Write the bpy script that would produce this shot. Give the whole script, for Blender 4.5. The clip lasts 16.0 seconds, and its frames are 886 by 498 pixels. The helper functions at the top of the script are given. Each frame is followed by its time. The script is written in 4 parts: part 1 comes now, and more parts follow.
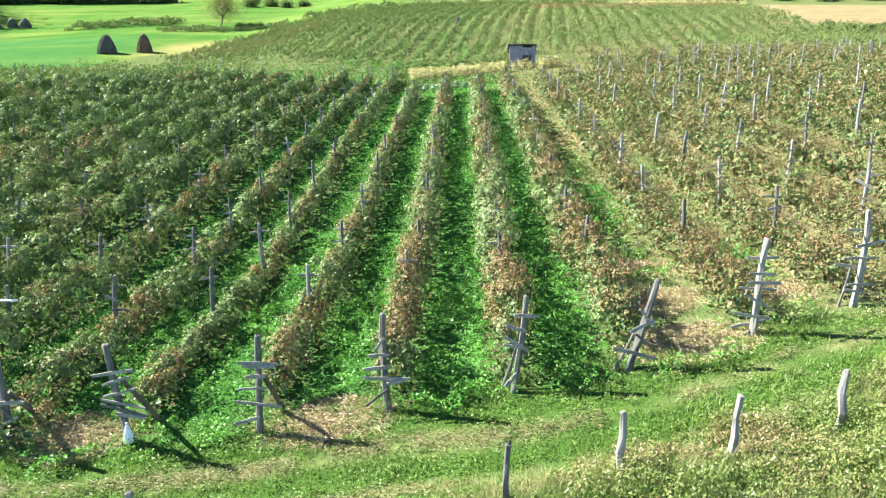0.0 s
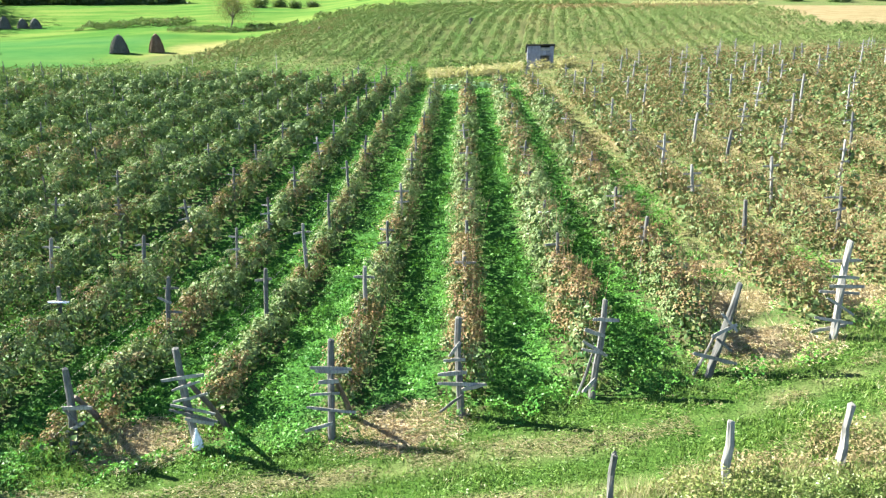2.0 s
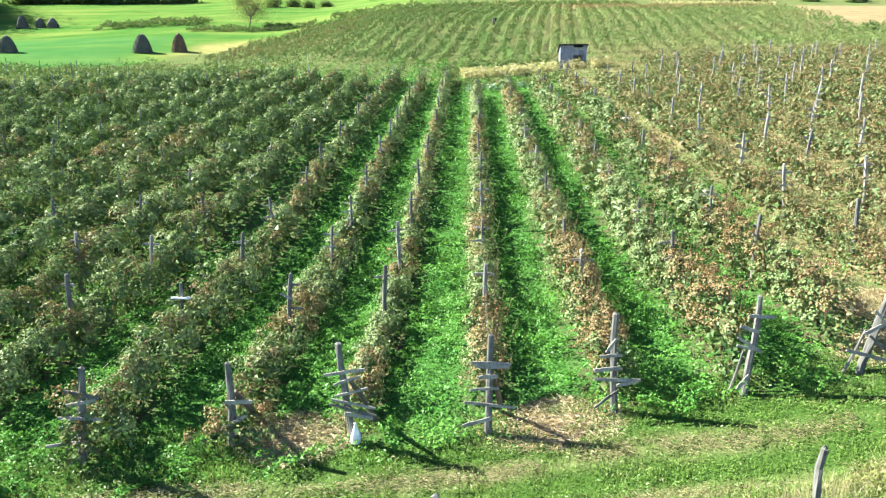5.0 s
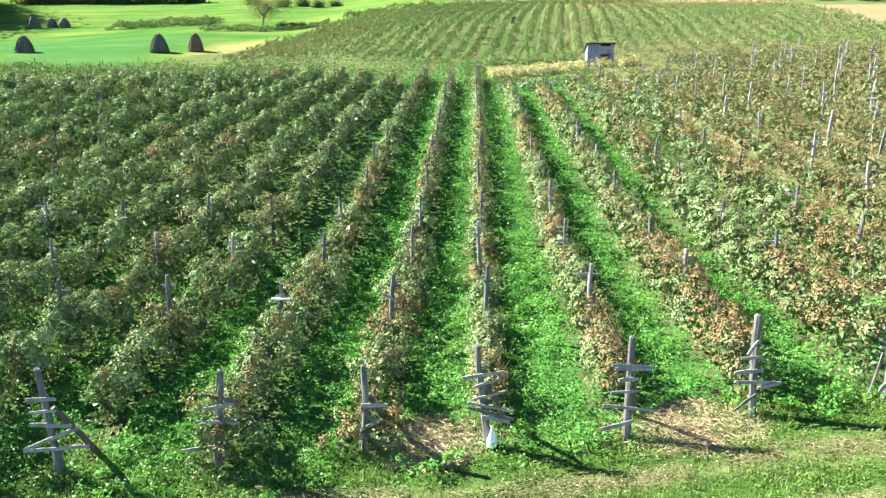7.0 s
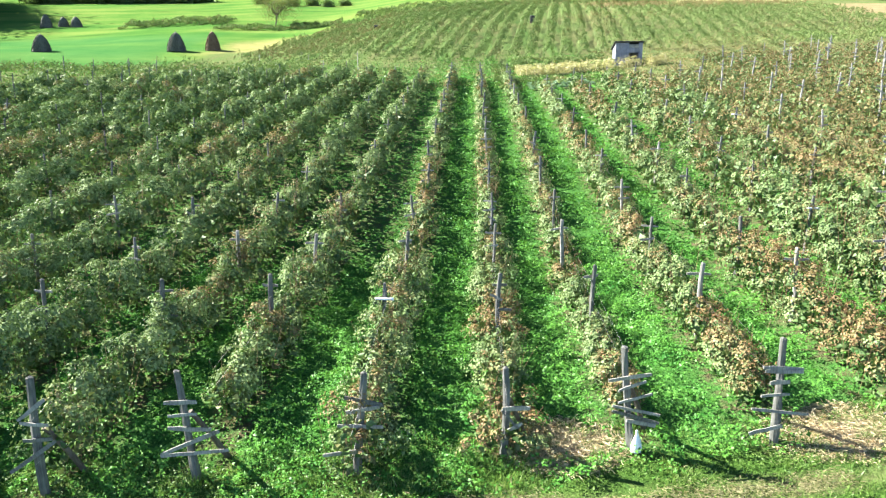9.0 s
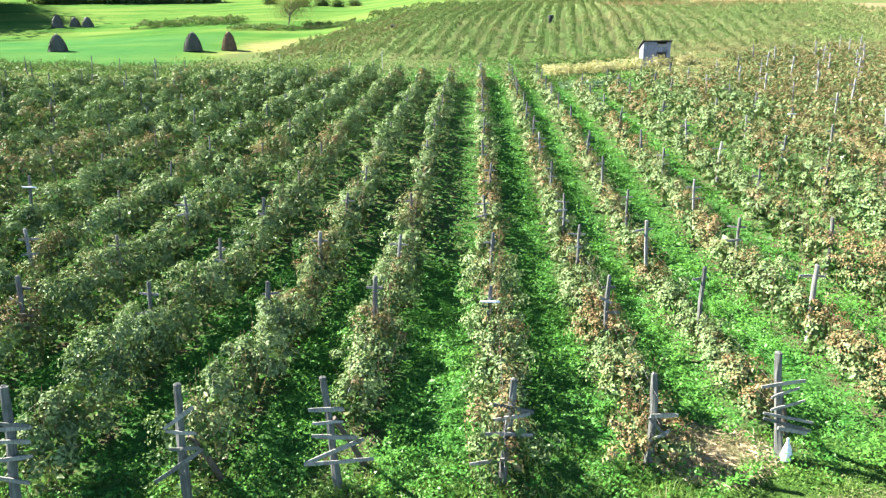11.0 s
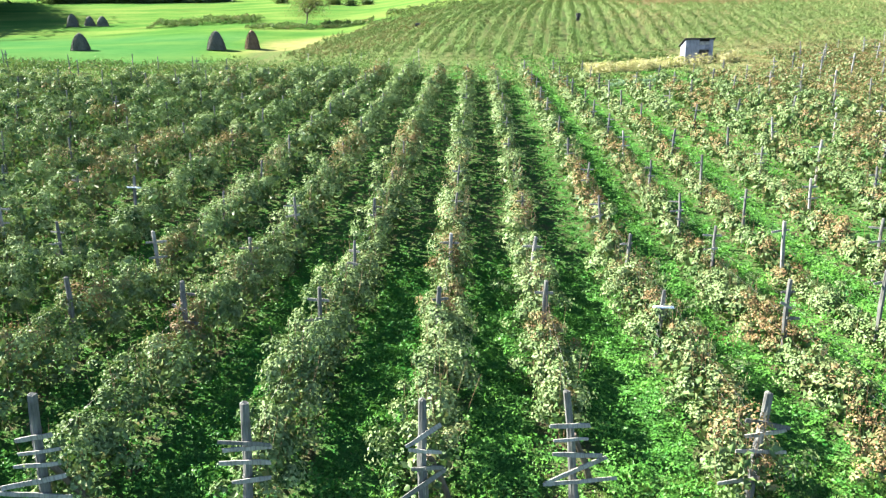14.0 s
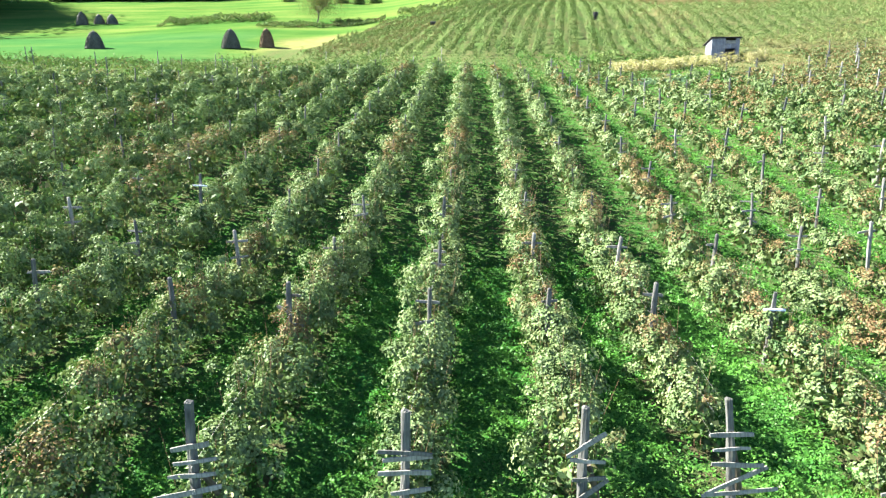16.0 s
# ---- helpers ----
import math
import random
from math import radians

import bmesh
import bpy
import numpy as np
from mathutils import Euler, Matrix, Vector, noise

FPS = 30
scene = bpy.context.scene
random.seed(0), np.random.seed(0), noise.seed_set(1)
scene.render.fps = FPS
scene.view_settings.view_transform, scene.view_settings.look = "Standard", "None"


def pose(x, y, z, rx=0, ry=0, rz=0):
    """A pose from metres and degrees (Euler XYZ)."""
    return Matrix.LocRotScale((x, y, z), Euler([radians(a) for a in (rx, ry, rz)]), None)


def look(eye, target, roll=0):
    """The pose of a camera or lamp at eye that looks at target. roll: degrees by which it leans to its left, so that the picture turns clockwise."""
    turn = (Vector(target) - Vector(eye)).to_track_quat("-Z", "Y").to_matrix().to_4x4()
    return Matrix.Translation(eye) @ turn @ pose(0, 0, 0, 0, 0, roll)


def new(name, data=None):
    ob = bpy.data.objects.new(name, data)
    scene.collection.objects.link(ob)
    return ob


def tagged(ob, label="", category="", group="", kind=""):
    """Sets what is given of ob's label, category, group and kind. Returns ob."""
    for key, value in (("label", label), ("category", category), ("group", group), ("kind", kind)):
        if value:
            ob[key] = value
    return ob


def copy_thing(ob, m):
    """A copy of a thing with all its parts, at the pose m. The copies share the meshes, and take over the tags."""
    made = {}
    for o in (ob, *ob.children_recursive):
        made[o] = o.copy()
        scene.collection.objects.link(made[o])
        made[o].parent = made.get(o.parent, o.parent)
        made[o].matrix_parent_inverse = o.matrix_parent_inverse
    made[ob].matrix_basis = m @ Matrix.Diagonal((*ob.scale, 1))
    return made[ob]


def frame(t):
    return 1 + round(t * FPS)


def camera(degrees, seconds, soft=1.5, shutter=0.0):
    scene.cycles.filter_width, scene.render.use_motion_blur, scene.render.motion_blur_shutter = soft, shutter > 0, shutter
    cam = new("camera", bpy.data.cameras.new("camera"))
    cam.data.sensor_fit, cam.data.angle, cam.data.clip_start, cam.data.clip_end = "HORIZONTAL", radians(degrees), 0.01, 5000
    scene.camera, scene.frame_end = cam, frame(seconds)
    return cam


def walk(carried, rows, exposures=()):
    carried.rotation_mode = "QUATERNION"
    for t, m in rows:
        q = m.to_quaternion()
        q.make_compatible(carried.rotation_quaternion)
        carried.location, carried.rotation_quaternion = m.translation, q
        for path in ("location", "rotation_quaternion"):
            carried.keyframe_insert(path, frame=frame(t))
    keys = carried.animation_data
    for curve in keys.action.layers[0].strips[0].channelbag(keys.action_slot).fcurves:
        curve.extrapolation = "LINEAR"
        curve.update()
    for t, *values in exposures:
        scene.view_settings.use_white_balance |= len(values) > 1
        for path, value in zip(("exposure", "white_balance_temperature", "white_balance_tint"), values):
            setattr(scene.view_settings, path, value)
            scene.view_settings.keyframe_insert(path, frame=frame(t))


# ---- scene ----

# camera and its path ---------------------------------------------------------
cam = camera(66.0, 16.0, 1.3)
EYE, TILT = 6.88, -12.0
ROWS = [
    (0, 0.0, 0.0, 0.0, 0.0, 0.0, 0.0),
    (0.8, -0.528, 0.127, 0.019, 0.119, 0.037, -0.038),
    (1.5, -1.084, 0.327, 0.025, 0.226, 0.051, -0.084),
    (2.5, -2.035, 0.398, 0.016, 0.311, 0.079, -0.141),
    (3.5, -3.048, 0.312, -0.012, 0.416, 0.077, -0.214),
    (4.2, -3.814, 0.243, -0.036, 0.483, 0.073, -0.251),
    (6.3, -6.538, 0.394, -0.094, 0.623, 0.06, -0.268),
    (7, -7.584, 0.512, -0.07, 0.655, 0.041, -0.229),
    (8, -9.016, 0.727, -0.082, 0.709, 0.035, -0.24),
    (9, -10.411, 0.899, -0.11, 0.775, 0.028, -0.26),
    (11.3, -13.619, 1.337, -0.078, 0.885, 0.051, -0.26),
    (12.5, -15.381, 1.689, -0.041, 0.908, 0.001, -0.218),
    (13.5, -16.795, 1.892, -0.022, 0.907, 0.002, -0.195),
    (14.5, -18.092, 2.125, 0.002, 0.946, -0.02, -0.211),
    (16, -20.0, 2.442, 0.001, 0.938, -0.055, -0.333),
]
walk(cam, [(t, pose(0, 0, EYE, TILT, 0, 0) @ pose(x, y, z, 90 + pitch, roll, yaw)) for t, x, y, z, yaw, pitch, roll in ROWS],
     exposures=[(0, 2.62), (8, 2.70), (16, 2.80)])

# light -----------------------------------------------------------------------
SUN_TO = Vector((-2.73, 1.06, 2.08)).normalized()
world = bpy.data.worlds.new("world")
scene.world = world
world.use_nodes = True
wn = world.node_tree.nodes
sky = wn.new("ShaderNodeTexSky")
sky.sky_type, sky.sun_disc = "NISHITA", False
sky.altitude, sky.air_density, sky.dust_density = 2500, 0.5, 0.1
sky.sun_elevation = math.asin(SUN_TO.z)
sky.sun_rotation = math.atan2(SUN_TO.x, SUN_TO.y)
wn["Background"].inputs[1].default_value = 0.075
world.node_tree.links.new(sky.outputs[0], wn["Background"].inputs[0])
lamp = bpy.data.lights.new("sun", "SUN")
lamp.energy, lamp.angle, lamp.color = 5.0, radians(0.55), (1.0, 0.955, 0.87)
sun = new("sun", lamp)
sun.matrix_world = look(SUN_TO * 80, (0, 0, 0))

# materials -------------------------------------------------------------------


class Nodes:
    """A node material under construction."""

    def __init__(self, name):
        self.mat = bpy.data.materials.new(name)
        self.mat.use_nodes = True
        self.tree = self.mat.node_tree
        self.tree.nodes.clear()
        self.out = self.add("ShaderNodeOutputMaterial")

    def add(self, kind, **inputs):
        node = self.tree.nodes.new(kind)
        for key, value in inputs.items():
            self.put(node.inputs[key.replace("_", " ")], value)
        return node

    def put(self, socket, value):
        if isinstance(value, bpy.types.NodeSocket):
            self.tree.links.new(value, socket)
        elif isinstance(value, tuple) and len(value) == 3 and socket.type == "RGBA":
            socket.default_value = (*value, 1)
        else:
            socket.default_value = value

    def noise(self, scale, detail=4.0, rough=0.6, vector=None):
        node = self.add("ShaderNodeTexNoise", Scale=scale, Detail=detail, Roughness=rough)
        if vector is None:
            vector = self.place()
        self.tree.links.new(vector, node.inputs["Vector"])
        return node.outputs["Fac"]

    def place(self):
        return self.add("ShaderNodeNewGeometry").outputs["Position"]

    def local(self):
        return self.add("ShaderNodeTexCoord").outputs["Object"]

    def attr(self, name):
        node = self.add("ShaderNodeAttribute")
        node.attribute_name = name
        return node.outputs["Fac"]

    def ramp(self, fac, *stops):
        node = self.add("ShaderNodeValToRGB", Fac=fac)
        els = node.color_ramp.elements
        while len(els) < len(stops):
            els.new(0.5)
        for el, (at, colour) in zip(els, stops):
            el.position, el.color = at, (*colour, 1)
        return node.outputs["Color"]

    def mix(self, fac, a, b, how="MIX"):
        node = self.add("ShaderNodeMix")
        node.data_type, node.blend_type = "RGBA", how
        self.put(node.inputs[0], fac)
        self.put(node.inputs[6], a)
        self.put(node.inputs[7], b)
        return node.outputs[2]

    def span(self, fac, a, b, lo=0.0, hi=1.0):
        node = self.add("ShaderNodeMapRange", Value=fac, From_Min=a, From_Max=b, To_Min=lo, To_Max=hi)
        return node.outputs[0]

    def sum(self, a, b, how="ADD"):
        node = self.add("ShaderNodeMath")
        node.operation = how
        self.put(node.inputs[0], a)
        self.put(node.inputs[1], b)
        return node.outputs[0]

    def bump(self, height, strength=0.4, distance=0.02):
        return self.add("ShaderNodeBump", Height=height, Strength=strength, Distance=distance).outputs[0]

    def solid(self, colour, rough=0.8, normal=None, metal=0.0, spec=0.3):
        node = self.add("ShaderNodeBsdfPrincipled", Roughness=rough, Metallic=metal)
        self.put(node.inputs["Base Color"], colour)
        node.inputs["Specular IOR Level"].default_value = spec
        if normal is not None:
            self.put(node.inputs["Normal"], normal)
        self.tree.links.new(node.outputs[0], self.out.inputs[0])
        return self.mat

    def leafy(self, colour, through_colour, share=0.35, gloss=0.06):
        """Thin leaf: scatters on both sides, lets light through, has a faint wax gloss."""
        a = self.add("ShaderNodeBsdfDiffuse", Color=colour)
        b = self.add("ShaderNodeBsdfTranslucent", Color=through_colour)
        m = self.add("ShaderNodeMixShader", Fac=share)
        self.tree.links.new(a.outputs[0], m.inputs[1])
        self.tree.links.new(b.outputs[0], m.inputs[2])
        g = self.add("ShaderNodeBsdfGlossy", Roughness=0.42, Color=(0.9, 0.95, 0.9))
        n = self.add("ShaderNodeMixShader", Fac=gloss)
        self.tree.links.new(m.outputs[0], n.inputs[1])
        self.tree.links.new(g.outputs[0], n.inputs[2])
        self.tree.links.new(n.outputs[0], self.out.inputs[0])
        return self.mat


def leaf_material(name, fresh, pale, dry, share=0.35, gloss=0.06):
    """fresh, pale and dry are the three colours a leaf may take by its tone and dryness."""
    n = Nodes(name)
    tone, age = n.attr("tone"), n.attr("dry")
    green = n.mix(tone, fresh, pale)
    green = n.mix(n.span(n.noise(1.3, 2), 0.35, 0.7), green, n.mix(0.5, green, pale))
    lively = (pale[0] * 0.68, pale[1] * 0.92, pale[2] * 0.46)
    green = n.mix(n.span(n.noise(2.1, 3), 0.52, 0.72, 0.0, 0.5), green, n.mix(0.5, green, lively))
    tan = n.mix(tone, tuple(c * 0.72 for c in dry), tuple(min(1, c * 1.12) for c in dry))
    colour = n.mix(age, green, tan)
    return n.leafy(colour, n.mix(0.3, colour, (0.16, 0.3, 0.03)), share, gloss)


def wood_material(name, dark, light, scale=1.0):
    n = Nodes(name)
    at = n.local()
    stretch = n.add("ShaderNodeMapping", Vector=at, Scale=(38 * scale, 38 * scale, 2.2 * scale))
    grain = n.noise(1.0, 5, 0.65, stretch.outputs[0])
    blotch = n.noise(3.0 * scale, 3, 0.6)
    rnd = n.add("ShaderNodeObjectInfo").outputs["Random"]
    colour = n.ramp(n.sum(n.sum(grain, 0.6, "MULTIPLY"), n.sum(blotch, 0.4, "MULTIPLY")), (0.32, dark), (0.66, light))
    colour = n.mix(n.span(rnd, 0, 1, 0.0, 0.45), colour, n.mix(0.5, colour, dark))
    return n.solid(colour, 0.85, n.bump(grain, 0.6, 0.01))


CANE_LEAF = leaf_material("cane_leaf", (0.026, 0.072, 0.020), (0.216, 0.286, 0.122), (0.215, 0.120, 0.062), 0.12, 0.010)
UPLAND_LEAF = leaf_material("upland_leaf", (0.038, 0.080, 0.023), (0.195, 0.262, 0.092), (0.25, 0.185, 0.095), 0.12, 0.006)
CABBAGE_LEAF = leaf_material("cabbage_leaf", (0.12, 0.24, 0.12), (0.38, 0.50, 0.34), (0.3, 0.3, 0.15), 0.12, 0.08)
WEED_LEAF = leaf_material("weed_leaf", (0.019, 0.134, 0.021), (0.120, 0.288, 0.047), (0.22, 0.20, 0.09), 0.25, 0.012)
GRASS_BLADE = leaf_material("grass_blade", (0.046, 0.122, 0.023), (0.168, 0.265, 0.058), (0.34, 0.30, 0.17), 0.3, 0.02)
BANK_LEAF = leaf_material("bank_leaf", (0.056, 0.108, 0.028), (0.195, 0.240, 0.068), (0.255, 0.205, 0.105), 0.22, 0.02)
CORN_LEAF = leaf_material("corn_leaf", (0.34, 0.36, 0.14), (0.60, 0.55, 0.27), (0.52, 0.44, 0.22), 0.2, 0.02)
TREE_LEAF = leaf_material("tree_leaf", (0.040, 0.080, 0.028), (0.09, 0.13, 0.04), (0.16, 0.13, 0.05), 0.3, 0.015)
STRAW = leaf_material("straw", (0.52, 0.43, 0.27), (0.74, 0.63, 0.42), (0.42, 0.28, 0.16), 0.1, 0.03)
GREY_WOOD = wood_material("grey_wood", (0.036, 0.038, 0.034), (0.172, 0.176, 0.158))
PALE_WOOD = wood_material("pale_wood", (0.090, 0.089, 0.078), (0.37, 0.365, 0.325))
BARK = wood_material("bark", (0.05, 0.04, 0.03), (0.16, 0.13, 0.10), 0.3)
CANE = Nodes("cane")
CANE = CANE.solid(CANE.ramp(CANE.noise(9), (0.3, (0.10, 0.055, 0.03)), (0.7, (0.26, 0.17, 0.09))), 0.7)
STEEL = Nodes("wire_steel")
STEEL = STEEL.solid(STEEL.ramp(STEEL.noise(20), (0.35, (0.20, 0.17, 0.14)), (0.7, (0.45, 0.45, 0.45))), 0.45, None, 0.8)
WHITE = Nodes("white_plastic")
WHITE = WHITE.solid(WHITE.ramp(WHITE.noise(7), (0.3, (0.62, 0.64, 0.66)), (0.7, (0.86, 0.87, 0.88))), 0.4)
HUT_WOOD = wood_material("hut_boards", (0.075, 0.082, 0.10), (0.29, 0.31, 0.36), 0.4)
ROOFING = Nodes("tar_felt")
ROOFING = ROOFING.solid(ROOFING.ramp(ROOFING.noise(4), (0.3, (0.02, 0.02, 0.022)), (0.7, (0.06, 0.058, 0.055))), 0.8)
DARK_CLOTH = Nodes("dark_plastic")
DARK_CLOTH = DARK_CLOTH.solid(DARK_CLOTH.ramp(DARK_CLOTH.noise(6), (0.3, (0.008, 0.008, 0.009)), (0.7, (0.03, 0.03, 0.032))), 0.5)


def ground_material():
    n = Nodes("ground_cover")
    fine, mid, big = n.noise(24, 5, 0.7), n.noise(2.6, 5, 0.65), n.noise(0.16, 3, 0.55)
    grass = n.ramp(fine, (0.3, (0.018, 0.072, 0.017)), (0.72, (0.076, 0.180, 0.040)))
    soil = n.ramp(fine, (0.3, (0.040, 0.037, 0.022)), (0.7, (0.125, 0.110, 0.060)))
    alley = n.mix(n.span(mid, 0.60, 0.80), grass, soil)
    bed_shade = n.mix(n.span(mid, 0.40, 0.62), grass, soil)
    field = n.mix(n.attr("bed_shade"), alley, bed_shade)
    olive = n.ramp(n.sum(n.sum(fine, 0.4, "MULTIPLY"), n.sum(mid, 0.6, "MULTIPLY")), (0.35, (0.056, 0.076, 0.030)), (0.65, (0.195, 0.185, 0.085)))
    field = n.mix(n.attr("faded"), field, olive)
    verge = n.mix(n.span(mid, 0.55, 0.9), n.ramp(fine, (0.3, (0.024, 0.062, 0.012)), (0.7, (0.070, 0.138, 0.028))), (0.09, 0.115, 0.035))
    colour = n.mix(n.attr("verge"), field, verge)
    stripes = n.noise(1.0, 4, 0.6, n.add("ShaderNodeMapping", Vector=n.place(), Scale=(0.02, 0.11, 0.05)).outputs[0])
    meadow = n.ramp(n.sum(n.sum(stripes, 0.5, "MULTIPLY"), n.sum(n.noise(0.045, 5, 0.6), 0.5, "MULTIPLY")),
                    (0.34, (0.032, 0.100, 0.022)), (0.47, (0.068, 0.142, 0.030)), (0.60, (0.132, 0.182, 0.046)))
    meadow = n.mix(n.span(n.noise(0.9, 4), 0.3, 0.8, 0.0, 0.35), meadow, (0.02, 0.09, 0.018))
    meadow = n.mix(n.attr("rich"), meadow, n.ramp(n.noise(0.12, 5, 0.65), (0.3, (0.026, 0.104, 0.032)), (0.7, (0.052, 0.138, 0.040))))
    meadow = n.mix(n.attr("dark_band"), meadow, (0.03, 0.06, 0.015))
    meadow = n.mix(n.attr("parched"), meadow, n.ramp(n.noise(0.5), (0.3, (0.16, 0.17, 0.060)), (0.7, (0.24, 0.22, 0.090))))
    colour = n.mix(n.attr("meadow"), colour, meadow)
    tan = n.ramp(n.sum(n.sum(fine, 0.4, "MULTIPLY"), n.sum(n.noise(0.35, 5), 0.6, "MULTIPLY")), (0.35, (0.145, 0.12, 0.06)), (0.65, (0.25, 0.21, 0.115)))
    colour = n.mix(n.attr("stubble"), colour, tan)
    track = n.ramp(mid, (0.3, (0.15, 0.145, 0.070)), (0.7, (0.34, 0.28, 0.165)))
    colour = n.mix(n.attr("track"), colour, track)
    return n.solid(colour, 0.95, n.bump(n.sum(fine, mid), 0.8, 0.06), 0.0, 0.0)


GROUND = ground_material()

# the lie of the land ---------------------------------------------------------


def smooth(a, b, x):
    t = np.clip((x - a) / (b - a), 0, 1)
    return t * t * (3 - 2 * t)


def land(x, y):
    """Height of the ground: a hillside that climbs away, with a shallow hollow across the rows, a bank along the fence."""
    x, y = np.asarray(x, float), np.asarray(y, float)
    yy = 330 * np.tanh(y / 330) + (y - 330 * np.tanh(y / 330)) * 0.35
    z = 0.16 * (y - 13.5) + 0.05 * np.maximum(0, yy - 85) * smooth(85, 110, y)
    d = 40 * np.tanh((x + 13) / 40)
    z = z + (0.0035 * d * d - 0.38 + 0.055 * np.clip(x + 4, 0, 16)) / (1 + (np.maximum(0, y - 13) / 60) ** 2)
    z = z - 4.5 * smooth(-12, -50, x) * smooth(60, 112, y) - 2 * smooth(-60, -110, x) * smooth(110, 150, y)
    z = z + 1.2 * smooth(90, 117, y) * smooth(172, 135, y) * smooth(-30, -10, x)
    dip = smooth(14.5, 24, y) * (1 - 0.38 * smooth(30, 44, y) - 0.62 * smooth(79, 92, y)) * (1 - 0.3 * smooth(0, 9, x))
    return z - 0.9 * dip + 0.55 * smooth(11.6, 9.7, y) * smooth(-9, 2, x)


def at(x, y):
    return float(land(x, y))


def wave(s, seed, scale):
    """Smooth random values between -1 and 1 along s."""
    r = np.random.RandomState(seed).uniform(-1, 1, 4096)
    k = np.asarray(s, float) / scale + 1000
    i = np.floor(k).astype(int)
    u = k - i
    u = u * u * (3 - 2 * u)
    return r[i % 4096] * (1 - u) + r[(i + 1) % 4096] * u


def noise2(x, y, seed, scale):
    """Smooth random values between -1 and 1 over the ground."""
    r = np.random.RandomState(seed).uniform(-1, 1, (257, 257))
    a, b = np.asarray(x, float) / scale + 7000, np.asarray(y, float) / scale + 7000
    i, j = np.floor(a).astype(int), np.floor(b).astype(int)
    u, v = a - i, b - j
    u, v = u * u * (3 - 2 * u), v * v * (3 - 2 * v)
    i, j = i % 256, j % 256
    return (r[i, j] * (1 - u) + r[i + 1, j] * u) * (1 - v) + (r[i, j + 1] * (1 - u) + r[i + 1, j + 1] * u) * v


# rows of canes: x where each crosses y = 13.5; the near block has been planted by eye and is uneven
SLANT = 0.030
FRONT = [  # x, y, lean across, lean along, height of each end post, bars
    (7.13, 15.0, 0.13, 0.0, 2.25, 6), (4.14, 14.25, 0.56, 0.15, 2.1, 5), (1.56, 14.0, 0.24, 0.2, 2.15, 4),
    (-1.19, 13.93, -0.1, 0.0, 2.2, 5), (-3.93, 13.55, 0.03, 0.12, 2.2, 5), (-6.77, 13.58, -0.28, -0.08, 2.22, 6),
    (-9.36, 13.5, 0.02, 0.0, 1.85, 3), (-12.24, 12.94, 0.18, 0.0, 2.1, 4), (-15.31, 12.75, -0.24, 0.0, 2.2, 6),
    (-17.9, 12.19, -0.05, 0.0, 2.3, 4), (-20.75, 11.79, 0.04, 0.0, 2.35, 4), (-23.75, 11.44, -0.05, 0.0, 2.5, 5), (9.75, 15.6, 0.1, 0.0, 2.3, 5),
]
row_front = {round(x - SLANT * (y - 13.5), 2): y for x, y, *_ in FRONT}
xs = sorted(row_front)
line = list(xs) + [12.3, 15.25]
while line[-1] < 60:
    line.append(round(line[-1] + 2.95 + 0.25 * math.sin(3.1 * len(line)), 2))
left = xs[0]
k = 0
while left > -100:
    k += 1
    left = round(left - 2.9 + 0.2 * math.sin(2.3 * k), 2)
    line.append(left)
line.sort()


def front_of(x):
    return row_front.get(x, 14.4 + 0.05 * (x - 7) if x > 0 else 11.4 + 0.13 * (x + 23.8) if x > -45 else 8.7)


def left_edge(y):
    """x of the field's border with the meadow."""
    return np.interp(y, [0, 68, 82, 98, 116, 134, 160, 175], [-130, -112, -82, -64, -51, -41, -34, -15])


def grid_axis(*parts):
    out = []
    for a, b, step in parts:
        out += list(np.arange(a, b, step))
    return np.array(out + [parts[-1][1]])


gx = grid_axis((-900, -200, 50), (-200, -60, 2.5), (-60, -34, 0.8), (-34, 14, 0.3), (14, 40, 0.8), (40, 150, 2.5), (150, 900, 50))
gy = grid_axis((-60, 4, 8), (4, 34, 0.4), (34, 90, 1.0), (90, 280, 2.0), (280, 1200, 40))
X, Y = np.meshgrid(gx, gy)
near = smooth(60, 30, Y) * smooth(-60, -45, X) * smooth(40, 25, X)
Z = land(X, Y) + near * 0.016 * np.random.RandomState(3).normal(0, 0.6, X.shape)


def sheet(name, X, Y, Z, material, attributes):
    h, w = X.shape
    i = np.arange(h * w).reshape(h, w)
    quads = np.stack([i[:-1, :-1], i[:-1, 1:], i[1:, 1:], i[1:, :-1]], -1).reshape(-1, 4)
    me = bpy.data.meshes.new(name)
    me.from_pydata(np.stack([X, Y, Z], -1).reshape(-1, 3).tolist(), [], quads.tolist())
    for key, value in attributes.items():
        me.attributes.new(key, "FLOAT", "POINT").data.foreach_set("value", value.ravel().astype(np.float32))
    me.polygons.foreach_set("use_smooth", np.ones(len(quads), bool))
    me.materials.append(material)
    return new(name, me)


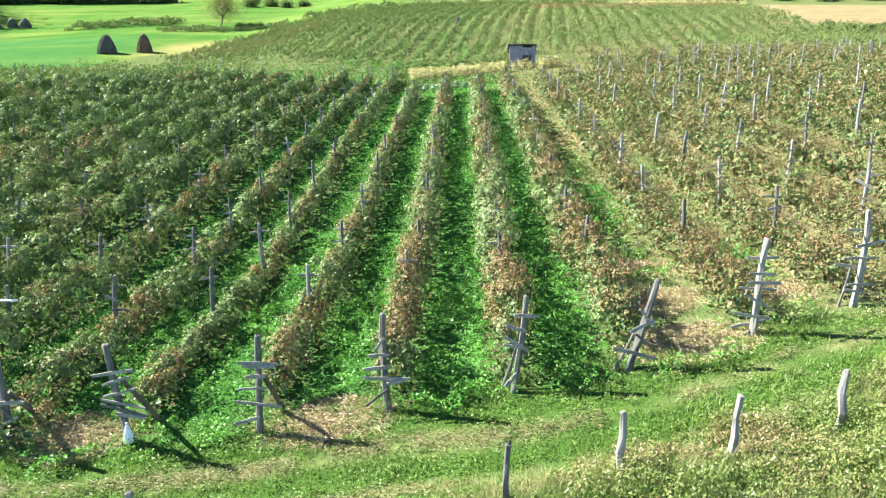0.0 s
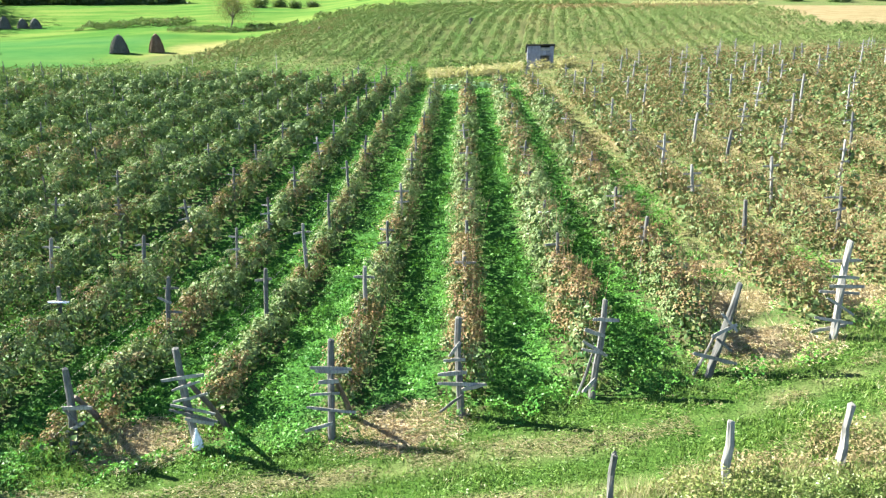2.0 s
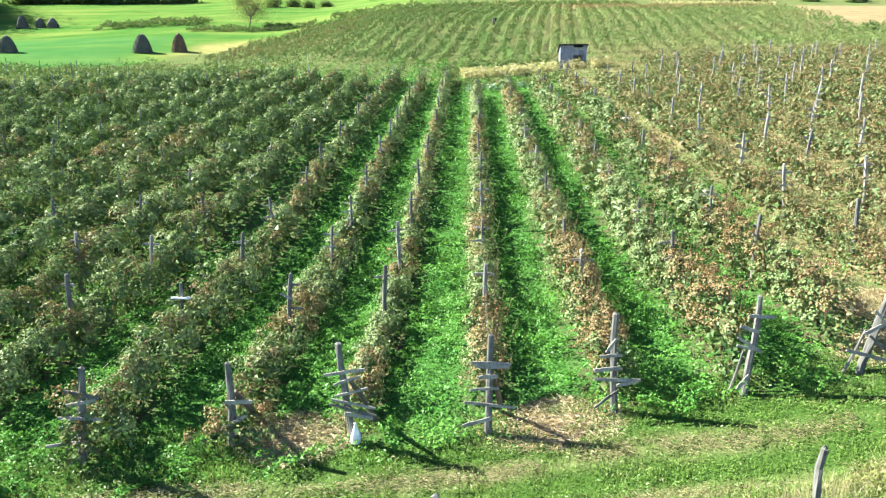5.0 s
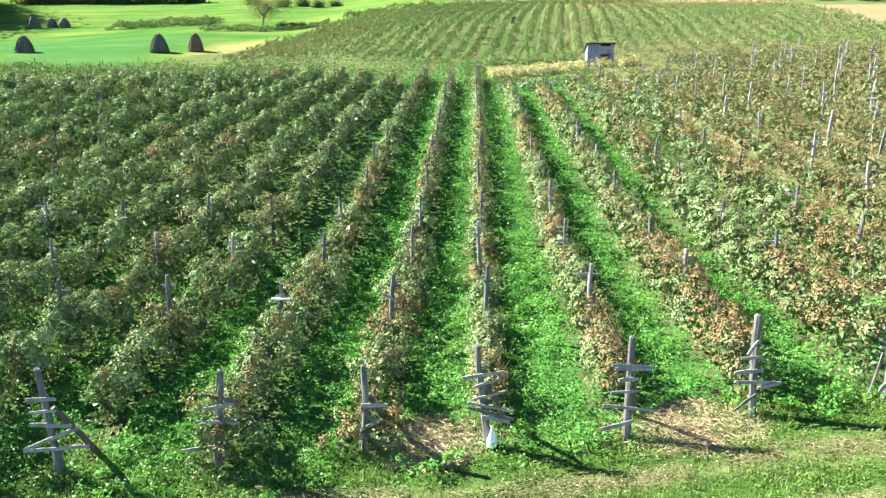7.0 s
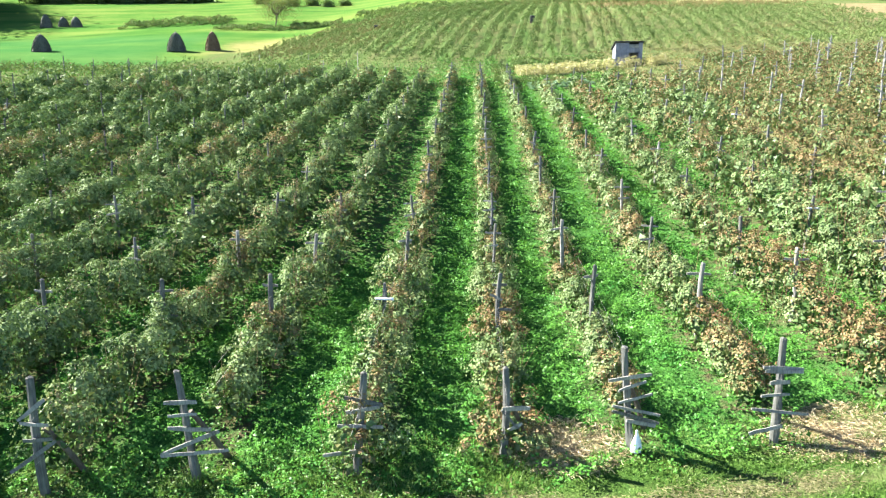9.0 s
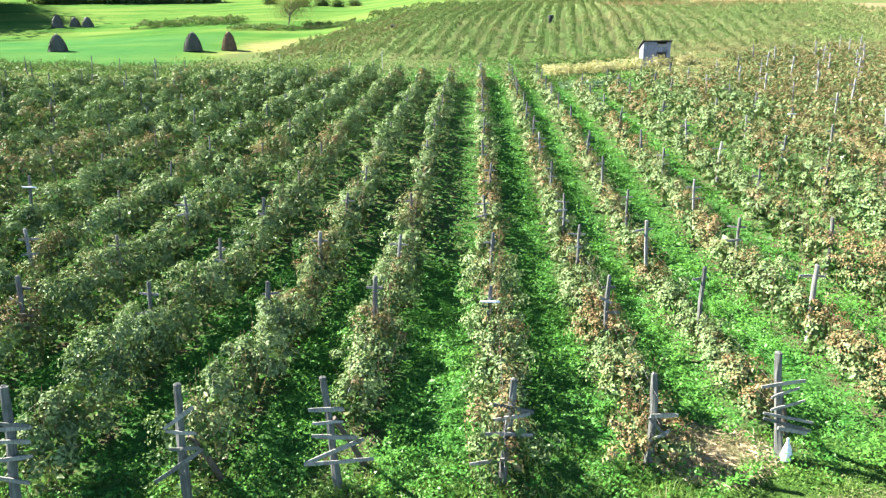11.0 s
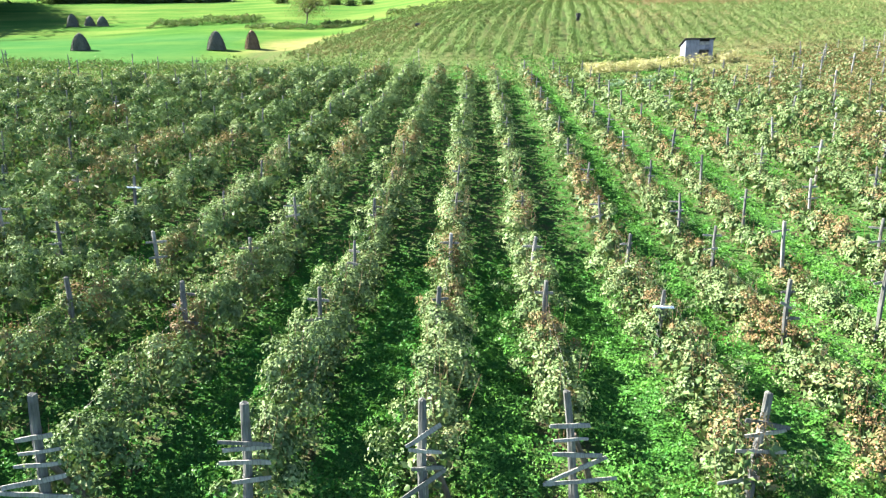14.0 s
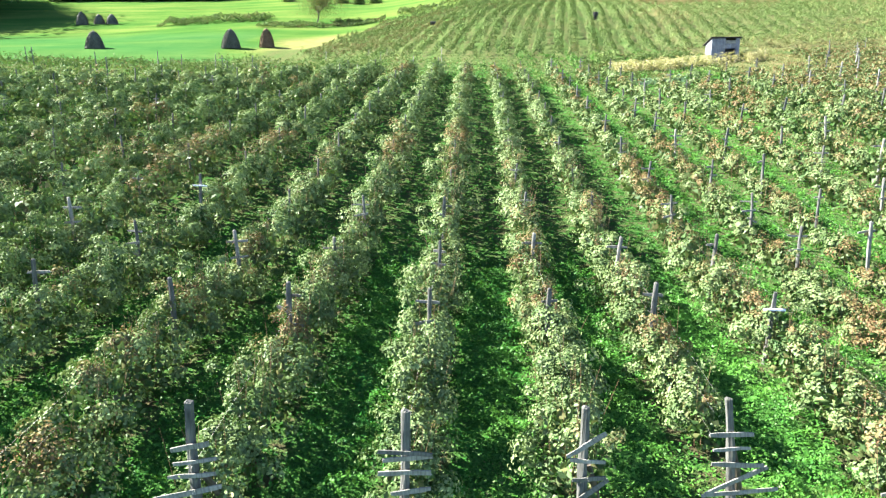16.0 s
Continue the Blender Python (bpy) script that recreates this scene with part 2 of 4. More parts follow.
U = X - SLANT * (Y - 13.5)
gap = np.min(np.abs(U[..., None] - np.array(line)), -1)
front_y = np.interp(U, line, [front_of(v) for v in line])
jag = 1.2 * wave(X * 1.0, 11, 1.7) + 2.5 * wave(Y, 12, 6.0)
meadow = smooth(1.5, -1.5, X - left_edge(Y) + jag) * smooth(70, 74, Y + 0 * X)
meadow = np.maximum(meadow, smooth(181, 184, Y + jag) * smooth(-6, -12, X))
meadow = np.maximum(meadow, smooth(46, 50, X + jag) * smooth(68, 62, X) * smooth(158, 163, Y + 0.5 * jag) * smooth(174, 171, Y))
stubble = smooth(47.5, 49.5, X + 0.3 * jag - 0.30 * (Y - 109)) * smooth(107, 109, Y + 0.3 * jag) * smooth(176, 173, Y + 0.5 * jag)
stubble = np.maximum(stubble, 0.4 * smooth(17, 24, X + jag) * smooth(60, 50, X) * smooth(136, 148, Y + 2 * jag) * smooth(184, 176, Y))
stubble = np.maximum(stubble, 0.75 * smooth(0.05, 0.6, noise2(X, Y, 461, 3.2) + 0.6 * noise2(X, Y, 462, 1.1)) * smooth(4, 7, X) * smooth(15, 17, Y) * smooth(84, 70, Y))
parched = 0.95 * smooth(16, 6, np.abs(Y - 132 - 0.35 * (X + 40)) + jag) * smooth(-56, -48, X + jag)
rich = 0.85 * smooth(160, 148, Y + 1.5 * jag + 0.12 * (X + 80)) * smooth(-52, -62, X + 2 * jag) * np.clip(0.8 + 0.5 * noise2(X * 0.4, Y, 411, 7.0), 0, 1)
# narrow darker bands across the meadow, in colour only
dark_band = np.zeros_like(X)
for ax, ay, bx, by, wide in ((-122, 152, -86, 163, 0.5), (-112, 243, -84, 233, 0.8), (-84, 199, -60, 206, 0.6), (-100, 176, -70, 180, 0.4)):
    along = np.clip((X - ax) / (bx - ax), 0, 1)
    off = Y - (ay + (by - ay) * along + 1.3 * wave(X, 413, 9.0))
    dark_band = np.maximum(dark_band, np.exp(-(off / (wide + 1.0)) ** 2) * smooth(0, 0.1, along) * smooth(1, 0.9, along) * np.clip(0.6 + 0.6 * wave(X, 414, 4.0), 0, 1))
faded = np.maximum(np.maximum(0.85 * smooth(5.0, 7.5, X + 0.4 * jag), 0.6 * smooth(78, 90, Y)), 0.5 * smooth(-28, -38, X) * smooth(46, 60, Y)) * np.clip(0.85 + 0.5 * noise2(X, Y, 401, 3.0), 0, 1)
verge = smooth(0.2, -0.6, Y - front_y + 0.3 * jag)
ruts = np.exp(-((Y - front_y + 1.35 + 0.12 * np.sin(X * 0.6)) / 0.22) ** 2) + 0.8 * np.exp(-((Y - front_y + 2.75) / 0.2) ** 2)
PILES = ((-2.55, 13.75, 1.05), (5.75, 15.1, 1.15), (-8.1, 13.75, 0.9), (5.8, 17.6, 0.8), (6.0, 20.6, 0.75), (8.6, 17.0, 0.7))
track = np.clip(ruts * (0.45 + 0.4 * wave(X, 5, 1.3)), 0, 1) * smooth(-28, -6, X)
for px, py, pr in PILES:
    track = np.maximum(track, 0.9 * smooth(1.25, 0.7, ((X - px) / pr) ** 2 + ((Y - py) / 0.8) ** 2))
# bare soil under the rows; western alleys painted dark for the hedges' shade
ground = tagged(sheet("ground", X, Y, Z, GROUND, dict(bed_shade=np.maximum(smooth(0.85, 0.45, gap), np.maximum(0.35 * smooth(-19, -26, X) * smooth(13, 15, Y), 0.85 * smooth(-9.5, -14, X) * smooth(22, 30, Y)) * smooth(75, 60, Y)), meadow=meadow, stubble=stubble, verge=verge, track=track, parched=parched, faded=faded, rich=rich, dark_band=dark_band)),
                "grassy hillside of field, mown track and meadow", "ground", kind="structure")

# foliage ---------------------------------------------------------------------


def foliage(name, P, D, N, L, W, tone, dry, material, parent=None, fold=0.25, simple=False):
    """One mesh of leaves: each a folded kite from P along D, its face towards N, L long and W wide."""
    n = len(P)
    D = D / np.linalg.norm(D, axis=1, keepdims=True)
    S = np.cross(D, N)
    S /= np.maximum(np.linalg.norm(S, axis=1, keepdims=True), 1e-6)
    F = np.cross(S, D)
    L, W = np.broadcast_to(L, n)[:, None], np.broadcast_to(W, n)[:, None]
    mid = P + D * L * 0.45
    V = np.empty((n, 4, 3), np.float32)
    V[:, 0], V[:, 2] = P, P + D * L - F * L * 0.12
    V[:, 1], V[:, 3] = mid + S * W * 0.5 + F * W * fold, mid - S * W * 0.5 + F * W * fold
    corners = np.array([0, 1, 2, 0, 2, 3])
    if simple:
        V = np.stack([P - S * W * 0.55, P + S * W * 0.55, V[:, 2]], 1).astype(np.float32)
        corners = np.array([0, 1, 2])
    q, c = V.shape[1], len(corners)
    me = bpy.data.meshes.new(name)
    me.vertices.add(q * n)
    me.vertices.foreach_set("co", V.ravel())
    loops = (np.arange(n)[:, None] * q + corners).ravel()
    me.loops.add(c * n)
    me.loops.foreach_set("vertex_index", loops.astype(np.int32))
    me.polygons.add(c * n // 3)
    me.polygons.foreach_set("loop_start", np.arange(0, c * n, 3, dtype=np.int32))
    for key, value in (("tone", tone), ("dry", dry)):
        me.attributes.new(key, "FLOAT", "POINT").data.foreach_set("value", np.repeat(np.broadcast_to(value, n), q).astype(np.float32))
    me.materials.append(material)
    me.update()
    ob = new(name, me)
    ob.parent = parent
    return ob


def sticks(name, A, B, r, material, parent=None):
    """One mesh of thin three-sided sticks from A to B."""
    n = len(A)
    D = B - A
    S = np.cross(D, np.array([0.3, 0.9, 0.2]))
    S /= np.linalg.norm(S, axis=1, keepdims=True)
    T = np.cross(S, D)
    T /= np.linalg.norm(T, axis=1, keepdims=True)
    r = np.broadcast_to(r, n)[:, None]
    V = np.empty((n, 6, 3), np.float32)
    for j in range(3):
        o = (S * math.cos(2.094 * j) + T * math.sin(2.094 * j)) * r
        V[:, j], V[:, 3 + j] = A + o, B + o * 0.6
    b = np.arange(n)[:, None, None] * 6
    quads = (b + np.array([[0, 1, 4, 3], [1, 2, 5, 4], [2, 0, 3, 5]])[None]).reshape(-1, 4)
    me = bpy.data.meshes.new(name)
    me.from_pydata(V.reshape(-1, 3).tolist(), [], quads.tolist())
    me.materials.append(material)
    ob = new(name, me)
    ob.parent = parent
    return ob


def unit(R, n):
    v = R.normal(0, 1, (n, 3))
    return v / np.linalg.norm(v, axis=1, keepdims=True)


def row_state(x, y):
    """Height, half width and dryness of the canes at a place in the field."""
    east = smooth(4, 13, x)
    high = 1.46 - 0.22 * smooth(-13, -9, x) * smooth(-3.5, -6.5, x) + (0.12 + 0.12 * smooth(24, 32, y)) * smooth(-13, -20, x) + 0.08 * smooth(16, 23, y) + (0.20 + 0.14 * smooth(-8, -13, x)) * wave(y + 37 * x, 21, 0.9) + 0.22 * wave(y + 91 * x, 22, 3.2) - 0.22 * east - 0.08 * smooth(-19, -16, x) * smooth(0, -2, x) * smooth(20, 16, y) - 0.35 * smooth(-30, -48, x) * smooth(42, 62, y) + 0.2 * smooth(-2.6, -1.6, x) * smooth(7.4, 6.2, x) + 0.42 * smooth(-2.6, 1.3, x) * smooth(5.2, 4.4, x) * smooth(50, 42, y) + 0.1 * np.exp(-((x + 12) / 1.0) ** 2) - 0.26 * np.exp(-((x + 6.4) / 1.2) ** 2) * smooth(46, 32, y) - 0.12 * np.exp(-((x + 9.1) / 1.0) ** 2) * smooth(40, 28, y)
    wide = 0.38 + 0.10 * smooth(-4.5, -3.5, x) * smooth(8, 5, x) - 0.07 * smooth(-8.6, -7.4, x) * smooth(-2, -3, x) + 0.10 * np.exp(-((x + 9.4) / 1.0) ** 2) + 0.14 * smooth(-2.6, 1.0, x) * smooth(5.2, 4.4, x) * smooth(18, 24, y) + 0.13 * smooth(-14, -13, x) * smooth(-8, -9, x) * smooth(30, 24, y) + 0.22 * smooth(70, 85, y) + 0.10 * wave(y + 53 * x, 23, 0.8) + 0.08 * wave(y + 17 * x, 24, 3.5) + 0.05 * smooth(-9, -4, x) * smooth(18, 26, y) + 0.11 * smooth(-19, -16, x) * smooth(-1, -4, x) * smooth(34, 26, y) + 0.05 * smooth(-7, -13, x) + 0.20 * smooth(-16, -22, x) + (0.36 + 0.16 * smooth(26, 44, y)) * smooth(5, 9, x)
    dry = 0.23 + 0.07 * smooth(-10, -5, x) + 0.14 * smooth(22, 15, y) * smooth(-13, -9, x) * smooth(3, -1, x) + 0.06 * smooth(-7, -13, x) + 0.03 * east + 0.2 * smooth(138, 148, y) * smooth(14, 20, x) + (0.30 * wave(y + 29 * x, 25, 1.6) + 0.22 * wave(y + 71 * x, 26, 5.0)) * (1 - 0.6 * smooth(4, 9, x)) + 0.10 * smooth(-16, -8, x) + 0.09 * smooth(-9, -14, x) * smooth(24, 31, y) - 0.04 * smooth(-12, -20, x) * smooth(15, 24, y) - 0.10 * smooth(-11, -17, x) + 0.24 * smooth(2, 8, x) + 0.05 * smooth(-17, -13, x) * smooth(4, 0, x)
    return high, wide, dry


def hedge_leaves(R, x0, ya, yb, tufts, per, ball, size):
    """Points, directions and colours of the leaves of one row between two places: rounded tufts of leaves crowd along the canes."""
    lush = float(smooth(-13, -21, x0))
    m = max(2, int((yb - ya) * tufts * 0.86 * (1 - 0.2 * math.exp(-((x0 + 6.6) / 2.6) ** 2))))
    per = int(per * (0.80 + 0.30 * lush))
    close = size < 0.08
    ball = ball * (1.12 + 0.22 * lush)
    east = float(smooth(2.6, 7, x0))
    if ya > 18:
        m, per, ball = int(m * (1 + 0.7 * east)), int(per * (1 - 0.4 * east)), ball * (1 - 0.3 * east)
    if not close and x0 < -8:
        m, per = int(m * 0.62), int(per * 1.4)
    y = R.uniform(ya, yb, m)
    high, wide, dry = row_state(x0, y)
    ang = (R.uniform(0, 1, m) - 0.5) * math.pi * 1.0
    r = 1.0 - 0.45 * R.uniform(0, 1, m) ** 1.5
    thin = 1 + (0.35 + 0.45 * smooth(-8, -14, x0)) * noise2(y + 57 * x0, ang * 0.8, 31, 0.55)
    u = np.sin(ang) * wide * r * thin
    h = 0.16 + np.maximum(high - 0.30, 0.2) * np.abs(np.cos(ang)) ** 0.6 * r * (0.75 + 0.25 * thin)
    h = np.where(R.uniform(0, 1, m) < 0.10, h + R.uniform(0.05, 0.35, m), h)
    hue = 0.75 * R.normal(0, 1, m) + 1.1 * noise2(y + 31 * x0, ang * 0.7, 32, 0.5)
    patch = dry + 0.30 * (np.abs(np.cos(ang)) - 0.8) + 0.10 * R.normal(0, 1, m)
    rad = ball * R.uniform(0.55, 1.3, m)
    k = np.repeat(np.arange(m), per)
    n = len(k)
    o = unit(R, n)
    o[:, 2] = np.where(R.uniform(0, 1, n) < 0.75, np.abs(o[:, 2]), o[:, 2])
    off = o * (rad[k] * R.uniform(0.45 if close else 0.68, 1.08, n))[:, None] * np.array([1, 1.25, 0.9])
    x = x0 + SLANT * (y[k] - 13.5) + u[k] + off[:, 0]
    yy = y[k] + off[:, 1]
    P = np.stack([x, yy, land(x, yy) + np.maximum(h[k] + off[:, 2], 0.04)], 1)
    side = np.stack([np.sin(ang), 0 * ang, np.abs(np.cos(ang))], 1)[k]
    N = o + (0.75 - 0.3 * east) * side + ((0.48 if close else 0.26) + 0.4 * east) * unit(R, n)
    D = np.cross(N, unit(R, n)) + np.array([0, 0, -0.35]) + 0.25 * o
    age = smooth(0.40, 0.60, patch[k] + (0.05 + 0.16 * smooth(4, 9, x)) * R.normal(0, 1, n)) * R.uniform(0.5, 1, n)
    tone = np.clip(0.42 + 0.01 * smooth(-12, -20, x) - 0.12 * smooth(-18, -21, x) * smooth(20, 16, yy) + ((0.23 if close else 0.30) + 0.11 * smooth(-8, -14, x) - 0.06 * smooth(30, 50, yy) - 0.15 * smooth(-12, 0, x)) * hue[k] + (0.14 if close else 0.12) * R.normal(0, 1, n) + 0.09 * smooth(-12, -4, x) - 0.08 * smooth(-4, 2, x) - (0.14 + 0.12 * smooth(25, 40, yy)) * smooth(0, 9, x) + 0.07 * smooth(-24, -20, x) * smooth(-8, -12, x) * smooth(24, 16, yy) + 0.03 * smooth(26, 44, yy) + 0.05 * smooth(-20, -12, x) + 0.2 * smooth(-40, -58, x) * smooth(42, 62, yy) + 0.06 * smooth(-9, -15, x) * smooth(20, 28, yy), 0, 0.88 if close else 0.9)
    L = (1.14 if close else 1.0) * size * R.uniform(0.6, 1.35, n) * (1 - 0.25 * age) * (1 - 0.2 * smooth(3, 9, x))
    W = L * R.uniform(0.55, 0.85, n)
    # old leaves inside the hedge, added to block light, toned dark as inner shade
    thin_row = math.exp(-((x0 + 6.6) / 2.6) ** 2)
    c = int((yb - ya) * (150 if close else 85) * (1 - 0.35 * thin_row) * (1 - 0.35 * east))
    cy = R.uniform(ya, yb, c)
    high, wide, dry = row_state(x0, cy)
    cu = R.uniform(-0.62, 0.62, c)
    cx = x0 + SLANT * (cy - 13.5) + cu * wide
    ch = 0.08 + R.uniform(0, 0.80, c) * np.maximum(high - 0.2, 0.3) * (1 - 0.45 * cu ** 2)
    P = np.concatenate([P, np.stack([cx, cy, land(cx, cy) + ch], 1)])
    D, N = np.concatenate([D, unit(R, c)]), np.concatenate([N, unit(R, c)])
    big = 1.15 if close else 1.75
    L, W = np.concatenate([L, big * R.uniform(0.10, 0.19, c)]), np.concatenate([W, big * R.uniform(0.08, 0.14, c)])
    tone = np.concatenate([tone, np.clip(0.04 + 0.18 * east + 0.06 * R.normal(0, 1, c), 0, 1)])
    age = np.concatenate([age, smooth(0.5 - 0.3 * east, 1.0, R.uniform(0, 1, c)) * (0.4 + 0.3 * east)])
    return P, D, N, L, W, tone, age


def stretches(x):
    """Where a row of the lower field has canes: from its end post to the upper headland."""
    f = front_of(x) + {-15.29: 1.5, -6.77: 0.9, -3.93: 1.1, -1.20: 0.5, 1.55: 0.3, 4.12: 0.8}.get(x, 0.45 if x > -5.5 else -0.3 if x > -13 else 0.1)
    if x > 13:
        top = 80.0 + 2 * math.sin(x)
    elif x > -6:
        top = 63.5 + 0.05 * x
    else:
        top = float(np.interp(x, [-75, -50, -38, -26, -16], [43, 52, 65, 76, 74])) + 1.5 * math.sin(5 * x)
    out = [(f, top)]
    done = []
    for a, b in out:
        while b > a and x + SLANT * (b - 13.5) < float(left_edge(b)) + 1.5 and b > 60:
            b -= 2.0
        if b - a > 2:
            done.append((a, b))
    return done


def seen(x, y):
    """Inside the wedge of field that the walk passes."""
    return -23 - 0.68 * y < x < 2 + 0.68 * y


for number, x0 in enumerate(line):
    R = np.random.RandomState(1000 + number)
    row = None
    lots = [[], [], [], []]
    for a, b in stretches(x0):
        for lo, hi, tufts, per, ball, size, lot in ((5, 24, 22, 66, 0.165, 0.070, 0), (24, 38, 12, 68, 0.235, 0.086, 1), (38, 56, 9, 54, 0.26, 0.110, 2), (56, 84, 8, 34, 0.27, 0.142, 3)):
            ya, yb = max(a, lo), min(b, hi)
            if yb - ya < 0.5:
                continue
            cut = [y for y in np.arange(ya, yb, 1.0) if seen(x0 + SLANT * (y - 13.5), y)]
            if cut:
                lots[lot].append(hedge_leaves(R, x0, cut[0], min(yb, cut[-1] + 1.0), tufts, per, ball, size))
    if not any(lots):
        continue
    row = tagged(new("raspberry_row"), "long hedge row of autumn raspberry canes, green leaves turning brown", "raspberry row", "raspberry rows")
    for grade, lot in enumerate(lots):
        if lot:
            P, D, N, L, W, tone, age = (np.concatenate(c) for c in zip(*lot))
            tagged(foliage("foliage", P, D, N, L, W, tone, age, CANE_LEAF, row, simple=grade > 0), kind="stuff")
    a = stretches(x0)[0][0]
    if -40 < x0 < 16:
        m = int((38 - a) * 6)
        y = R.uniform(a, 38, m)
        high, wide, dry = row_state(x0, y)
        x = x0 + SLANT * (y - 13.5) + R.normal(0, 0.16, m)
        A = np.stack([x, y, land(x, y) - 0.03], 1)
        B = A + np.stack([R.normal(0, 0.22, m), R.normal(0, 0.18, m), high * R.uniform(0.85, 1.22, m)], 1)
        tagged(sticks("cane", A, B, 0.0045, CANE, row), "bare brown canes", kind="stuff")
        ys = np.array([a - 0.3, 18.5, 23.4, 27.9, 32.6, 37.8])
        for rise in (0.75, 1.2, 1.6):
            px = x0 + SLANT * (ys - 13.5)
            line_at = np.stack([px, ys, land(px, ys) + rise], 1)
            sticks("wire", line_at[:-1], line_at[1:], 0.0018, STEEL, row)


def upland_row(xf, seed):
    """A low row of the upper field, planted at another angle; xf is where it crosses y = 88."""
    R = np.random.RandomState(seed)
    start = 88.0 + 0.62 * max(0, -14 - xf) + R.uniform(-0.5, 0.5)
    if 9 < xf < 16:
        start += 1.5
    y = np.arange(start, 178.0, 1.0)
    x = xf + UPSLANT * (y - 88)
    y = y[(x > np.interp(y, [0, 82, 98, 116, 134, 160, 175], [-130, -82, -64, -51, -41, -34, -15]) + 1.5) & ((x < 17) | (y < 168)) & ((x < 47 + 0.3 * (y - 109)) | (y < 106)) & (x < 62)]
    if len(y) < 4:
        return
    ends = ((y[0], min(y[-1], 112), 10, 22, 0.22, 0.13), (112, y[-1], 8, 15, 0.25, 0.17))
    packs = []
    for ya, yb, tufts, per, ball, size in ends:
        m = int((yb - ya) * tufts)
        if m < 4:
            continue
        ty = R.uniform(ya, yb, m)
        ang = (R.uniform(0, 1, m) - 0.5) * math.pi
        tall = 1.3 + 0.25 * wave(ty + 43 * xf, 421, 1.2) + 0.2 * wave(ty + 17 * xf, 422, 5.0) - 0.3 * smooth(118, 150, ty)
        wide = 0.64 + 0.4 * smooth(4, 22, xf) + 0.14 * wave(ty + 11 * xf, 423, 2.0) + 0.35 * smooth(120, 150, ty)
        u = np.sin(ang) * wide
        h = 0.1 + np.maximum(tall - 0.2, 0.15) * np.abs(np.cos(ang)) ** 0.6 * R.uniform(0.75, 1.05, m)
        h = np.where(R.uniform(0, 1, m) < 0.08, h + R.uniform(0.1, 0.4, m), h)
        k = np.repeat(np.arange(m), per)
        n = len(k)
        o = unit(R, n)
        off = o * (ball * R.uniform(0.5, 1.1, n))[:, None]
        yy = ty[k] + off[:, 1]
        x = xf + UPSLANT * (yy - 88) + u[k] + off[:, 0]
        P = np.stack([x, yy, land(x, yy) + np.maximum(h[k] + off[:, 2], 0.05)], 1)
        N = o + np.stack([np.sin(ang), 0 * ang, np.abs(np.cos(ang))], 1)[k] + 0.3 * unit(R, n)
        D = np.cross(N, unit(R, n)) + np.array([0, 0, 0.1])
        tone = np.clip(0.26 + 0.08 * R.normal(0, 1, m)[k] + 0.13 * R.normal(0, 1, n) + 0.20 * smooth(-2, 16, x) + 0.12 * noise2(x, yy, 424, 9.0), 0, 1)
        brown = 0.26 + 0.22 * noise2(x, yy, 425, 6.0) + 0.14 * noise2(x, yy, 426, 1.5) + 0.10 * R.normal(0, 1, n) + 0.45 * smooth(136, 146, yy) * smooth(14, 20, x) + 0.10 * smooth(-14, -26, x)
        packs.append((P, D, N, size * R.uniform(0.6, 1.3, n), size * R.uniform(0.35, 0.75, n), tone, smooth(0.3, 0.65, brown) * 0.9))
    row = tagged(new("raspberry_row"), "low olive-green row of canes in the upper field", "raspberry row", "upper raspberry rows")
    tagged(foliage("foliage", *(np.concatenate(c) for c in zip(*packs)), UPLAND_LEAF, row, simple=True), kind="stuff")


UPSLANT = 0.15
for i, xf in enumerate(np.arange(-46, 61, 2.25)):
    upland_row(float(xf) + 0.15 * math.sin(2.7 * i), 1300 + i)

# posts -----------------------------------------------------------------------


def part(name, bm, material, parent, label=""):
    me = bpy.data.meshes.new(name)
    bm.to_mesh(me)
    bm.free()
    me.materials.append(material)
    ob = new(name, me)
    ob.parent = parent
    return tagged(ob, label)


def tube(bm, points, radii, sides=7, seed=0, rough=0.12):
    """A rough round pole along points, closed at both ends."""
    R = random.Random(seed)
    rings = []
    for i, (p, r) in enumerate(zip(points, radii)):
        d = (Vector(points[min(i + 1, len(points) - 1)]) - Vector(points[max(i - 1, 0)])).normalized()
        a = d.orthogonal().normalized()
        b = d.cross(a)
        rings.append([bm.verts.new(Vector(p) + (a * math.cos(6.2832 * j / sides) + b * math.sin(6.2832 * j / sides)) * r * (1 + R.uniform(-rough, rough)))
                      for j in range(sides)])
    for u, v in zip(rings, rings[1:]):
        for j in range(sides):
            bm.faces.new((u[j], u[(j + 1) % sides], v[(j + 1) % sides], v[j]))
    bm.faces.new(rings[0][::-1])
    bm.faces.new(rings[-1])
    return bm


